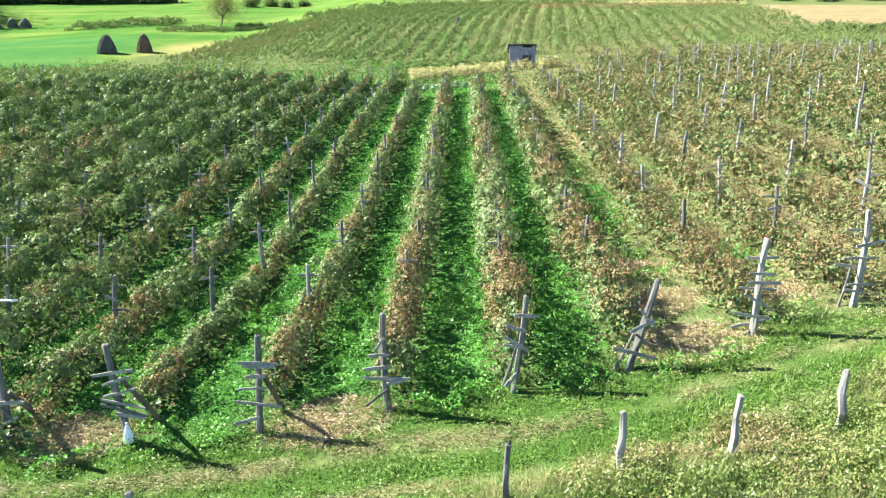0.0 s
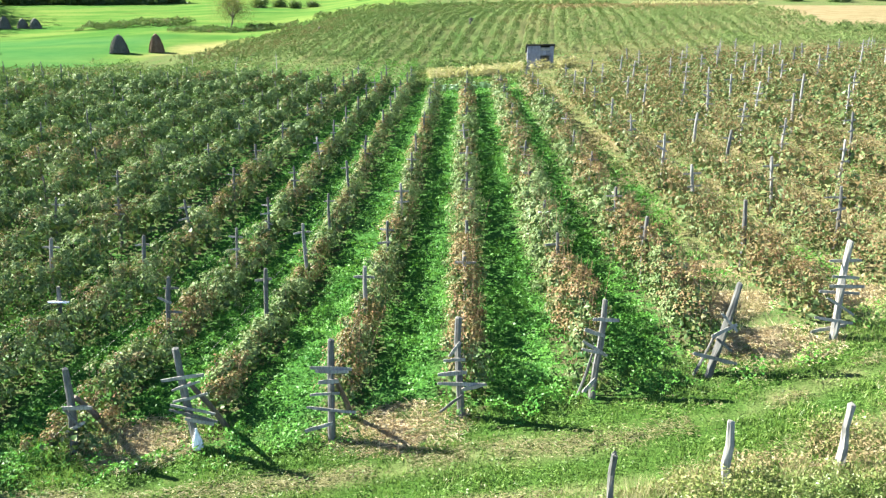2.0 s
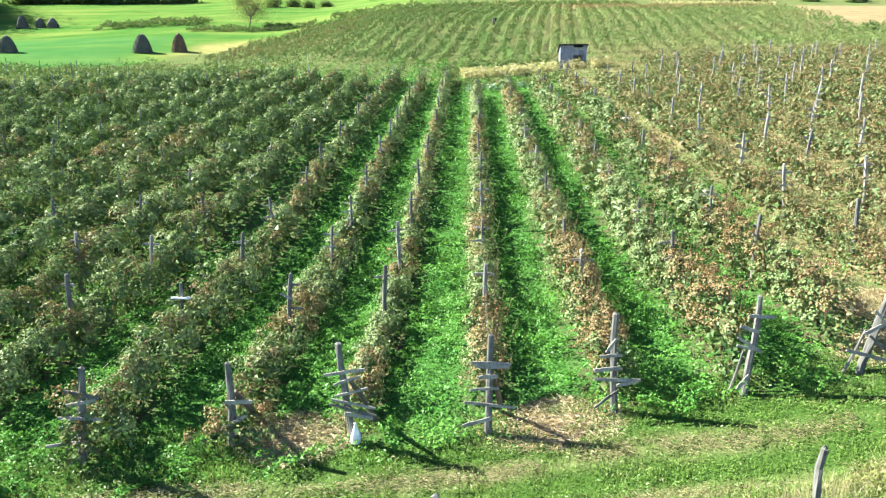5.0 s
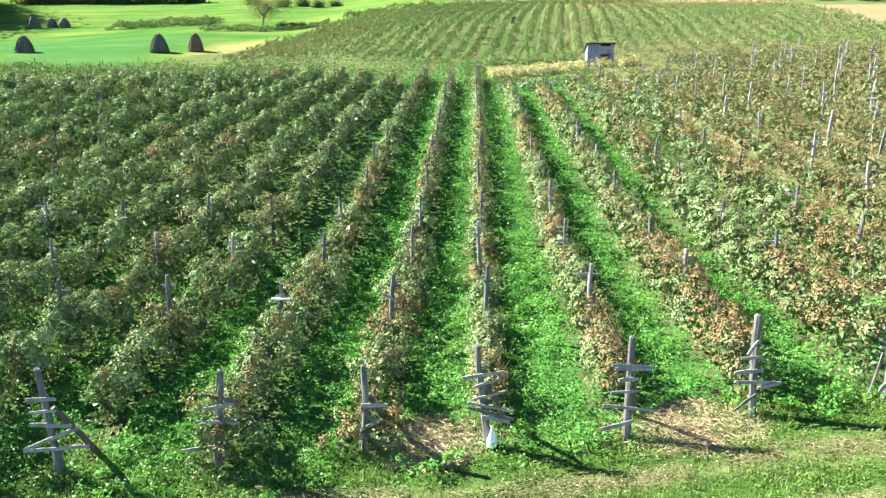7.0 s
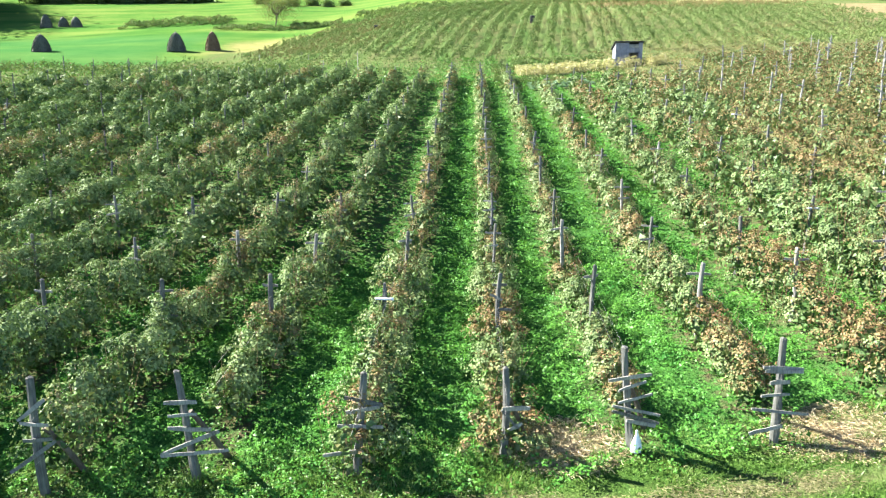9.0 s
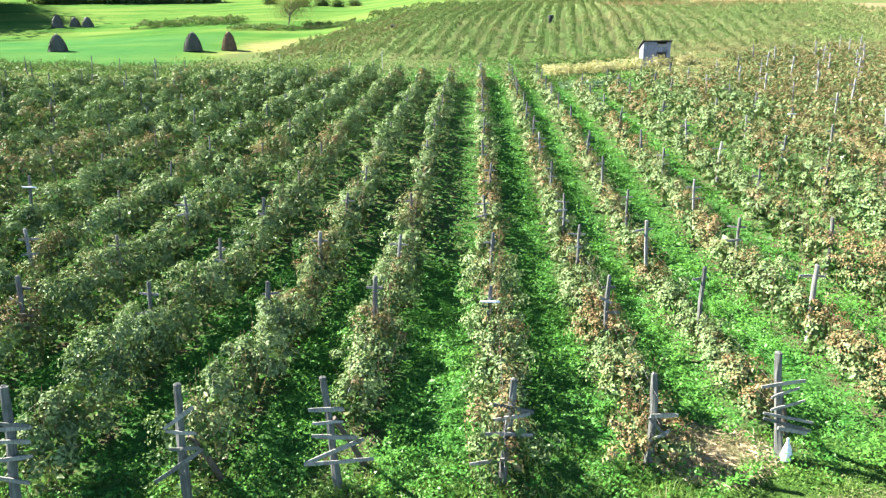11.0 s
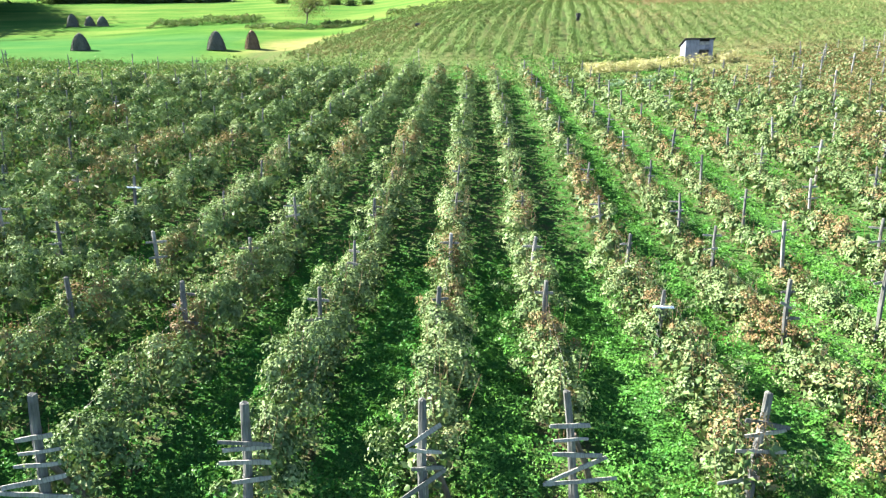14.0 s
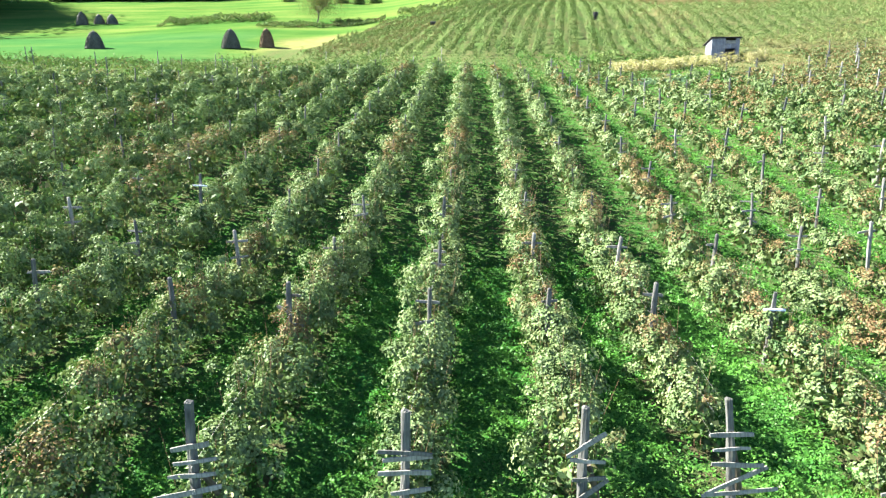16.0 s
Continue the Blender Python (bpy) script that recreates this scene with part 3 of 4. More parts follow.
def batten(length, wide, thick, seed):
    """A split lath along x, a little bent and chipped, with eased edges."""
    bm, R = bmesh.new(), random.Random(seed)
    rings = []
    for i in range(5):
        x = (i / 4 - 0.5) * length
        w, t = wide * R.uniform(0.85, 1.1) * (0.8 if i in (0, 4) else 1), thick * R.uniform(0.85, 1.1)
        z, c = R.uniform(-0.008, 0.008), 0.2
        ring = [(t / 2, -w / 2 + c * w), (t / 2, w / 2 - c * w), (t / 2 - c * t, w / 2), (-t / 2, w / 2), (-t / 2, -w / 2), (t / 2 - c * t, -w / 2)]
        rings.append([bm.verts.new((x + R.uniform(-0.01, 0.01), y, z + v)) for y, v in ring])
    for u, v in zip(rings, rings[1:]):
        for j in range(6):
            bm.faces.new((u[j], u[(j + 1) % 6], v[(j + 1) % 6], v[j]))
    bm.faces.new(rings[0][::-1])
    bm.faces.new(rings[-1])
    bmesh.ops.recalc_face_normals(bm, faces=bm.faces)
    return bm


def trellis_post(seed, high, bars, thick=0.058, wood=GREY_WOOD, spread=0.8, label="", laths=()):
    """A rough pole with laths nailed across it. bars: heights; laths: height, shift, length and slope of each."""
    R = random.Random(seed)
    root = tagged(new("trellis_post"), label or "weathered grey wooden trellis post with nailed cross laths", "post", "trellis posts")
    bow, kink = R.uniform(-0.05, 0.05), R.uniform(-0.02, 0.02)
    bend = [(bow * math.sin(0.63 * i) + kink * math.sin(1.26 * i), 0.6 * kink * math.sin(0.9 * i) + R.uniform(-0.006, 0.006)) for i in range(6)]
    pts = [(bend[i][0], bend[i][1], -0.25 + (high + 0.25) * i / 5) for i in range(6)]
    pts.append((bend[5][0] + 0.01, bend[5][1], high + 0.02))
    part("pole", tube(bmesh.new(), pts, [thick * (1.14 - 0.06 * i) * R.uniform(0.92, 1.08) for i in range(6)] + [thick * 0.5], 8, seed, 0.2), wood, root)
    for i, h in enumerate(bars):
        length = spread * R.uniform(0.6, 1.05)
        bar = part("crossbar", batten(length, R.uniform(0.055, 0.085), 0.026, seed * 7 + i), PALE_WOOD if R.random() < 0.85 else wood, root)
        side = -1 if i % 3 else 1
        slope = R.choice((0, 2, -3, 5, -5, 8, -10, 28)) if i else R.uniform(-3, 3)
        bar.matrix_local = pose(R.uniform(-0.12, 0.12), side * (thick + 0.018), h + (R.uniform(-0.09, 0.09) if i else 0), R.uniform(-6, 6), slope, R.uniform(-14, 14))
    for i, (h, shift, length, slope) in enumerate(laths):
        bar = part("crossbar", batten(length, R.uniform(0.055, 0.09), 0.028, seed * 7 + i), PALE_WOOD if R.random() < 0.85 else wood, root)
        bar.matrix_local = pose(shift, -(thick + 0.02 + 0.004 * i), h, R.uniform(-8, 8), -slope, R.uniform(-10, 10))
    return root


def lean(x, y, dx, dy, turn):
    """A pose at the ground whose top is shifted by dx and dy for each metre of height."""
    up = Vector((dx, dy, 1)).normalized()
    q = Vector((0, 0, 1)).rotation_difference(up).to_matrix().to_4x4()
    return Matrix.Translation((x, y, at(x, y))) @ q @ pose(0, 0, 0, 0, 0, turn)


STRUTS = {4: (0.35, 0.8, 1.3), 5: (0.45, 0.68, 1.4), 6: (0.5, 0.75, 1.2), 8: (0.42, 0.7, 1.35), 9: (0.4, 0.7, 1.3), 11: (0.4, 0.7, 1.3)}
LATHS = {  # the laths of the end posts seen from close by
    1: ((1.25, 0.0, 0.5, -35), (1.05, -0.05, 0.6, 40), (0.75, 0.05, 0.45, -25), (0.42, -0.05, 1.0, 0)),
    2: ((1.75, 0.05, 0.55, 4), (1.45, -0.15, 0.45, -12), (1.12, -0.1, 0.6, -25), (1.05, -0.12, 0.5, -5), (0.3, -0.12, 0.4, 55)),
    3: ((1.55, -0.10, 0.40, 52), (1.32, -0.12, 0.45, 2), (1.02, -0.18, 0.60, 1), (0.78, 0.02, 1.05, -7), (0.70, 0.25, 0.5, 12), (0.36, -0.22, 0.62, 33)),
    4: ((1.62, 0.0, 0.85, -4), (1.56, 0.02, 0.7, 2), (1.34, -0.05, 0.42, 3), (1.08, -0.12, 0.60, 2), (0.74, 0.0, 1.05, -2), (0.36, -0.25, 0.64, 21)),
    5: ((1.62, 0.05, 0.85, 0), (1.43, 0.08, 0.58, 9), (1.16, 0.12, 0.70, 4), (0.90, 0.12, 0.95, -18), (0.76, 0.10, 1.0, -24), (0.62, 0.2, 0.6, -20)),
    6: ((1.05, 0.22, 0.55, -2), (0.82, 0.1, 0.5, -48), (0.62, 0.15, 0.45, 30)),
    7: ((1.57, 0.03, 0.75, -4), (1.40, 0.02, 0.68, 20), (1.06, 0.0, 0.88, 3), (0.48, -0.28, 0.78, 9)),
    8: ((1.62, 0.0, 0.68, 1), (1.37, 0.0, 0.58, 2), (1.08, 0.08, 0.84, -6), (0.80, 0.05, 1.15, 15), (0.58, 0.1, 1.28, -2)),
    9: ((1.72, 0.0, 0.72, 36), (1.45, 0.02, 0.55, -3), (1.15, 0.05, 0.52, 2), (0.82, -0.08, 1.05, 34)),
    10: ((1.72, 0.0, 0.82, -3), (1.64, 0.05, 0.75, 2), (1.40, 0.0, 0.80, 1), (1.10, 0.1, 0.6, 5), (0.7, 0.0, 0.7, -4)),
    11: ((1.85, 0.0, 0.55, 6), (1.62, 0.05, 0.62, 4), (1.40, 0.0, 0.70, 2), (1.12, -0.1, 1.0, 10), (0.90, -0.1, 1.05, -8)),
}
END_LABEL = "tall weathered end post with several nailed cross laths"
for i, (x, y, dx, dy, high, bars) in enumerate(FRONT):
    pale = PALE_WOOD if x > 6 else GREY_WOOD
    bars += 1
    hs = [high * (0.78 - 0.66 * j / max(1, bars - 1)) + 0.04 for j in range(bars)]
    laths = LATHS.get(i, ())
    post = trellis_post(40 + i, high, () if laths else hs, 0.078, pale, 0.95, END_LABEL, laths)
    post.matrix_world = lean(x, y, dx / high, dy / high, 0)
    if i in (1, 2, 12):
        brace = part("brace", tube(bmesh.new(), [(0, 0, -0.1), (0.02, 0.01, 0.5), (0, 0, 0.95)], [0.032, 0.03, 0.026], 6, 90 + i), GREY_WOOD, post, "slanting brace pole")
        brace.matrix_local = pose(-0.28, 0.1, 0.0, -8, 14, 0)
    if i in STRUTS:
        ex, ey, top = STRUTS[i]
        ax, ay = x + dx * top / high + 0.07, y + dy * top / high + 0.10
        foot = Vector((x + ex, y + ey, at(x + ex, y + ey) - 0.1))
        head = Vector((ax, ay, at(x, y) + top))
        half = foot.lerp(head, 0.5) + Vector((0.02, 0, 0.02))
        strut = part("strut", tube(bmesh.new(), [tuple(foot), tuple(half), tuple(head)], [0.062, 0.057, 0.05], 7, 70 + i), BARK, post, "dark slanting strut pole")
        strut.matrix_parent_inverse = post.matrix_world.inverted()

stock = []
for i in range(14):
    R = random.Random(500 + i)
    high = R.uniform(1.98, 2.16) if i < 10 else R.uniform(2.1, 2.35)
    n = (1, 2, 1, 3, 2, 0, 2, 2, 3, 1, 3, 4, 5, 3)[i]
    stock.append(trellis_post(100 + i, high, [high - 0.32 - 0.36 * j for j in range(n)], R.uniform(0.050, 0.064), PALE_WOOD if i % 5 == 4 or i > 9 else GREY_WOOD, 0.62))
POSTS = {  # where the posts stand along the better-seen rows
    -29.54: (17.2, 21.8, 31.9), -26.44: (16.9, 21.5, 26.9, 31.6, 36.4), -23.69: (17.0, 21.4, 26.4, 32.3), -20.70: (17.0, 21.8, 26.6, 31.8),
    -17.86: (17.6, 23.1, 27.7, 32.9, 38.1), -15.29: (18.2, 22.9, 27.8, 32.6, 38.0, 43.1), -12.22: (23.2, 27.5, 32.4, 36.9, 42.0, 48.8, 53.7),
    -9.36: (18.3, 23.9, 27.9, 32.6, 38.3), -6.77: (18.8, 24.2, 28.0, 33.1, 38.2, 46.0, 51.6), -3.93: (18.6, 24.0, 28.9, 33.9, 38.2, 44.0, 50.0),
    -1.20: (19.1, 23.3, 29.3, 34.0, 39.0, 44.5, 53.5), 1.55: (19.6, 29.1, 33.7, 38.3), 4.12: (20.1, 24.1, 29.6, 34.2, 43.6),
    7.08: (20.3, 25.2, 29.7, 35.1, 39.9, 45.1), 9.69: (20.1, 24.6, 29.2, 33.5), 12.30: (20.2, 25.3, 30.0, 34.4), 15.25: (25.1, 29.8, 35.5, 40.0, 44.1),
    18.35: (26.5, 31.5, 36.4, 41.3, 46.1), 21.15: (30.8, 36.2, 40.8),
}
for i in range(3):
    stock.append(trellis_post(130 + i, 1.72 + 0.08 * i, [1.51] if i == 1 else [], 0.045, GREY_WOOD, 0.5))
used, spots = set(), []
for number, x0 in enumerate(line):
    R = random.Random(7000 + number)
    ((a, b),) = stretches(x0)
    wild = [(b, b + 45.0)] if x0 < -22 else []
    for a, b in [(a, b)] + wild:
        low = a < 40
        steps = POSTS.get(x0, (18.5, 23.4, 27.9, 32.6, 37.8, 42.5))
        y = max(a + 1, steps[0]) if low else a + 1.5
        while y < b:
            yy = y if y in steps else y + R.uniform(-0.28, 0.28)
            x = x0 + SLANT * (yy - 13.5) + R.uniform(-0.05, 0.05)
            k = R.randrange(10)
            if x > 6 and R.random() < 0.65:
                k = R.choice((4, 9, 10, 11, 12, 13))
            if x < -13 and yy > 30 or x < -24 and yy > 24:
                k = R.randrange(14, 17)
            pose_here = (x, yy, R.gauss(0, 0.035), R.gauss(0, 0.03), R.uniform(-25, 25), k)
            missing = x > 9 and yy > 35 and y not in steps and R.random() < 0.4
            if not missing and seen(x, yy) and (low or x > float(left_edge(yy)) + 1 and x + 0.55 * yy < 28 and R.random() < 0.22):
                spots.append(pose_here)
            later = [v for v in steps if v > y + 1.0]
            y = later[0] if later else y + (R.choice((4.4, 4.8, 5.2)) if yy < 80 else 6.5)
spots.sort(key=lambda p: p[1])
for x, y, dx, dy, turn, k in spots[:288]:
    m = lean(x, y, dx, dy, turn)
    if k in used:
        copy_thing(stock[k], m)
    else:
        stock[k].matrix_world = m
        used.add(k)
rest = np.array(spots[288:])
Q = np.random.RandomState(17)
foot = np.stack([rest[:, 0], rest[:, 1], land(rest[:, 0], rest[:, 1]) - 0.1], 1)
high = Q.uniform(1.7, 2.1, len(rest))[:, None]
pale = (rest[:, 5] % 5 == 4) | ((rest[:, 5] > 9) & (rest[:, 5] < 14))
high = high * np.where(pale, 1.15, 0.92)[:, None] * np.where((rest[:, 0] < -26) & (rest[:, 1] > 40), Q.uniform(0.45, 0.8, len(rest)), 1)[:, None]
rest[:, 2:4] *= np.where(rest[:, :1] < -26, 3.0, 1.0)
peak = foot + np.concatenate([rest[:, 2:4], np.ones((len(rest), 1))], 1) * high
half = np.stack([np.cos(np.radians(rest[:, 4])), np.sin(np.radians(rest[:, 4])), Q.normal(0, 0.12, len(rest))], 1) * 0.25
mid = foot + (peak - foot) * Q.uniform(0.75, 0.92, (len(rest), 1)) - np.array([0, 0.05, 0])
for wood, pick in ((GREY_WOOD, ~pale), (PALE_WOOD, pale)):
    A = np.concatenate([foot[pick], (mid - half)[pick]])
    B = np.concatenate([peak[pick], (mid + half)[pick]])
    tagged(sticks("distant_trellis", A, B, np.repeat([0.055, 0.03], pick.sum()), wood), "weathered posts with cross laths in the far rows", "posts", kind="stuff")

# white boards nailed flat on three of the posts
for x, y, h, w in ((-12.22, 18.4, 1.42, 0.5), (1.90, 24.1, 1.68, 0.42), (5.12, 39.1, 1.56, 0.5), (-29.0, 26.3, 1.95, 0.45)):
    board = tagged(new("white_board"), "short white painted board lying on a trellis post", "board", "white boards")
    b = part("plank", batten(w, 0.2, 0.05, 61), WHITE, board)
    b.rotation_euler = (radians(80), 0, 0)
    stake = part("stake", tube(bmesh.new(), [(0, 0.06, -h - 0.1), (0.01, 0.065, 0.1), (0, 0.06, 0.42)], [0.058, 0.055, 0.045], 7, 62, 0.2), GREY_WOOD, board)
    board.matrix_world = pose(x, y, at(x, y) + h, 0, 3, 8)

# a white sack tied to an end post
bm = bmesh.new()
rings = []
for z, r in ((0.0, 0.09), (0.03, 0.15), (0.15, 0.17), (0.3, 0.125), (0.42, 0.07), (0.52, 0.035), (0.56, 0.045), (0.58, 0.02)):
    rings.append([bm.verts.new((r * (1 + 0.10 * math.sin(3 * a + 9 * z)) * math.cos(a), 0.8 * r * math.sin(a), z)) for a in np.linspace(0, 2 * math.pi, 14, endpoint=False)])
for u, v in zip(rings, rings[1:]):
    for j in range(14):
        bm.faces.new((u[j], u[(j + 1) % 14], v[(j + 1) % 14], v[j]))
bm.faces.new(rings[0][::-1])
bm.faces.new(rings[-1])
sack = part("plastic_sack", bm, WHITE, None)
tagged(sack, "white plastic sack tied at the foot of an end post", "sack")
sack.matrix_world = pose(-6.72, 13.42, at(-6.72, 13.42) + 0.03, 0, 0, 20) @ Matrix.Diagonal((0.7, 0.7, 0.85, 1))

# fence along the track -------------------------------------------------------
FENCE = ((-5.0, 9.75, 0.85, 0.02), (1.0, 10.0, 1.58, 0.04), (2.98, 10.4, 1.91, -0.02), (4.9, 10.63, 2.12, 0.05), (6.95, 11.1, 2.35, 0.03), (9.0, 11.6, 2.6, -0.05))
for i, (x, y, crest, dx) in enumerate(FENCE):
    high = crest - at(x, y)
    bm = bmesh.new()
    R = random.Random(i)
    pts = [(R.uniform(-0.03, 0.03), R.uniform(-0.03, 0.03), -0.3 + (high + 0.3) * k / 4) for k in range(5)] + [(0.01, 0, high + 0.03)]
    tube(bm, pts, [0.078, 0.07, 0.066, 0.062, 0.058, 0.03], 7, i, 0.34)
    stake = part("fence_stake", bm, GREY_WOOD if i == 1 else PALE_WOOD, None)
    tagged(stake, "split grey wooden fence stake among tall weeds", "fence stake", "fence stakes")
    stake.matrix_world = lean(x, y, dx, 0.0, 30 * i)

# weeds, grass and straw ------------------------------------------------------


def scatter(R, n, x0, x1, y0, y1):
    return R.uniform(x0, x1, n), R.uniform(y0, y1, n)


def row_gap(x, y):
    u = x - SLANT * (y - 13.5)
    k = np.searchsorted(line, u)
    a = np.array(line)
    return np.minimum(np.abs(u - a[np.clip(k, 0, len(a) - 1)]), np.abs(u - a[np.clip(k - 1, 0, len(a) - 1)]))


def front_line(x, y):
    return np.interp(x - SLANT * (y - 13.5), line, [front_of(v) for v in line])


def weed_bed(name, label, seed, n, box, size, tall):
    R = np.random.RandomState(seed)
    x, y = scatter(R, n, *box)
    ok = (x > -23 - 0.68 * y) & (x < 2 + 0.68 * y) & (R.uniform(0, 1, n) > np.maximum(0.4 * smooth(-20, -27, x) * smooth(14, 16, y), 0.72 * smooth(-9.5, -14, x) * smooth(23, 30, y)))
    lush = noise2(x, y, 41, 1.6) + 0.5 * noise2(x, y, 42, 0.5)
    bare = noise2(x, y, 43, 2.3) + 0.6 * noise2(x, y, 47, 0.7)
    ok &= (y > front_line(x, y) - 0.5 + 0.5 * noise2(x, y, 436, 0.8) - 0.6 * smooth(-6, -9, x) - 0.9 * smooth(-11, -17, x)) & (R.uniform(0, 1, n) < 1.15 - smooth(0.25, 0.8, bare) * smooth(-30, 3, x) - 0.6 * smooth(4.2, 6, x) * smooth(26, 20, y))
    ok &= (row_gap(x, y) > 0.62 + 0.2 * noise2(x, y, 437, 0.7)) | (R.uniform(0, 1, n) < 0.3)
    for px, py, pr in PILES:
        ok &= ((x - px) / pr) ** 2 + ((y - py) / 0.75) ** 2 > 0.8 + 0.5 * lush
    x, y, lush = x[ok], y[ok], lush[ok]
    n = len(x)
    def mound(a, b):
        return tall * np.clip(0.42 + 0.32 * noise2(a, b, 41, 1.6) + 0.48 * noise2(a, b, 42, 0.5) + 0.40 * noise2(a, b, 50, 0.24), 0.04, 1.4)

    top = mound(x, y)
    h = top * R.uniform(0.25, 1, n) ** 0.35
    fall = np.stack([top - mound(x + 0.06, y), top - mound(x, y + 0.06), np.full(n, 0.06)], 1)
    fall /= np.linalg.norm(fall, axis=1, keepdims=True)
    P = np.stack([x, y, land(x, y) + h], 1)
    N = fall + np.array([-0.25, -0.2, 0]) + (0.95 if size > 0.09 else 0.65) * unit(R, n)
    D = unit(R, n) * np.array([1, 1, 0.5])
    L = size * R.uniform(0.6, 1.4, n)
    # darker tone in the western alleys paints in the shade between hedges
    tone = np.clip(0.47 + 0.12 * R.normal(0, 1, n) + 0.2 * noise2(x, y, 44, 2.5) + 0.2 * noise2(x, y, 46, 0.35) - 0.36 * smooth(-17, -21, x) - 0.22 * smooth(-9, -13, x) * smooth(16, 21, y) * smooth(-24, -20, x), 0, 1)
    tone = np.clip(tone - 0.1 * smooth(-3, 3, x) * smooth(26, 34, y) - 0.3 * smooth(-9.5, -14, x) * smooth(23, 30, y), 0, 1)
    dryness = 0.10 + 0.08 * smooth(-3, 3, x) * smooth(26, 36, y) + 0.25 * smooth(-9.5, -14, x) * smooth(23, 30, y) + (0.56 + 0.12 * smooth(28, 40, y)) * smooth(5, 8, x + 1.2 * smooth(28, 42, y)) + 0.22 * smooth(46, 72, y) + 0.35 * noise2(x, y, 45, 2.2) + 0.10 * R.normal(0, 1, n)
    dry = smooth(0.45, 0.75, dryness)
    ob = foliage(name, P, D, N, L, L * R.uniform(0.45, 0.8, n), tone, dry, WEED_LEAF, simple=size > 0.12 or size < 0.07)
    return tagged(ob, label, "weeds", kind="stuff")


weed_bed("weeds", "lush bright green weeds between the raspberry rows", 51, 300000, (-46, 14, 8.5, 24), 0.066, 0.45)
weed_bed("low_weeds", "fine green weeds covering the ground between the raspberry rows", 54, 260000, (-40, 12, 9.5, 26), 0.062, 0.36)
weed_bed("weeds", "lush bright green weeds between the raspberry rows", 52, 160000, (-62, 26, 24, 42), 0.108, 0.40)
weed_bed("weeds", "green weeds between the far raspberry rows", 53, 150000, (-85, 46, 42, 92), 0.17, 0.30)


def headland(seed, n, x0, x1, y0, y1, tall, size, keep_in=None, pale=0.5, aged=0.2):
    """Unkempt brush between the lower and the upper block of rows."""
    R = np.random.RandomState(seed)
    x, y = scatter(R, n, x0, x1, y0, y1)
    keep = noise2(x, y, 81, 2.5) + 0.6 * noise2(x, y, 82, 0.9) > -0.55
    if keep_in:
        keep &= keep_in(x, y)
    x, y = x[keep], y[keep]
    n = len(x)
    h = tall * np.clip(0.5 + 0.5 * noise2(x, y, 83, 1.8) + 0.3 * noise2(x, y, 84, 0.6), 0.08, 1.2) * R.uniform(0.3, 1, n) ** 0.4
    P = np.stack([x, y, land(x, y) + h], 1)
    tone = np.clip(pale + 0.12 * R.normal(0, 1, n) + 0.25 * noise2(x, y, 85, 3.0), 0, 1)
    dry = smooth(0.35, 0.7, aged + 0.4 * noise2(x, y, 86, 2.5) + 0.15 * R.normal(0, 1, n))
    ob = foliage("brush", P, unit(R, n), np.array([0, 0, 1.0]) + 0.7 * unit(R, n), size * R.uniform(0.6, 1.4, n), size * R.uniform(0.3, 0.9, n), tone, dry, UPLAND_LEAF, simple=True)
    return tagged(ob, "unkempt green brush on the headland between fields", "brush", kind="stuff")


headland(95, 16000, -40, -6, 68, 100, 0.5, 0.2, lambda x, y: (y < 88 + 0.62 * np.maximum(0, -14 - x)) & (y > 68))
headland(94, 5000, -6, -3.8, 66, 86, 0.5, 0.2)
headland(91, 6000, -3.8, 7, 68, 75, 0.45, 0.18)
headland(93, 80000, -112, -26, 34, 124, 1.25, 0.24, lambda x, y: (x > left_edge(y) + 1) & (y > np.interp(x, [-75, -50, -38, -26], [40, 49, 62, 74])) & (y < 88 + 0.62 * np.maximum(0, -14 - x)) & (x > -23 - 0.68 * y), 0.14, 0.16)
headland(96, 9000, -3.8, 8, 79, 87, 0.7, 0.24)
headland(92, 116000, 0, 52, 15.5, 86, 0.5, 0.095, lambda x, y: (x > np.interp(y, [15, 22, 30, 40, 70], [8.4, 7.6, 7.2, 7.0, 6.6]) + 2.0 * noise2(x, y, 431, 4.0)) & (x < 2 + 0.68 * y), 0.36, 0.54)
headland(97, 7000, -92, -66, 173, 184, 2.0, 0.40)
headland(98, 6000, -64, -36, 159, 167, 1.1, 0.36)
headland(99, 12000, -34, 40, 172, 182, 1.5, 0.45)


def grass_bed(name, label, seed, n, box, keep, tall, dryness, wide=0.012):
    R = np.random.RandomState(seed)
    x, y = scatter(R, n, *box)
    ok = keep(x, y, R)
    x, y = x[ok], y[ok]
    n = len(x)
    clump = 0.7 * noise2(x, y, seed + 1, 0.35) + 0.6 * noise2(x * 0.35, y, seed + 4, 0.3)
    h = tall * (0.65 + 0.85 * clump + 0.25 * noise2(x, y, seed + 2, 2.0)) * R.uniform(0.5, 1.25, n)
    P = np.stack([x, y, land(x, y) - 0.01], 1)
    D = np.stack([R.normal(0, 0.45, n), R.normal(0, 0.45, n), np.ones(n)], 1)
    N = unit(R, n) * np.array([1, 1, 0.3])
    tone = np.clip(0.26 + 0.12 * smooth(-2, 4, x) + 0.15 * R.normal(0, 1, n) + 0.5 * clump, 0, 1)
    dry = smooth(0.35, 0.8, dryness + 0.14 * smooth(0, 5, x) + 0.4 * noise2(x, y, seed + 3, 1.5) + 0.2 * R.normal(0, 1, n))
    return tagged(foliage(name, P, D, N, np.maximum(h, 0.03), wide * R.uniform(0.7, 1.4, n), tone, dry, GRASS_BLADE, simple=True), label, "grass", kind="stuff")


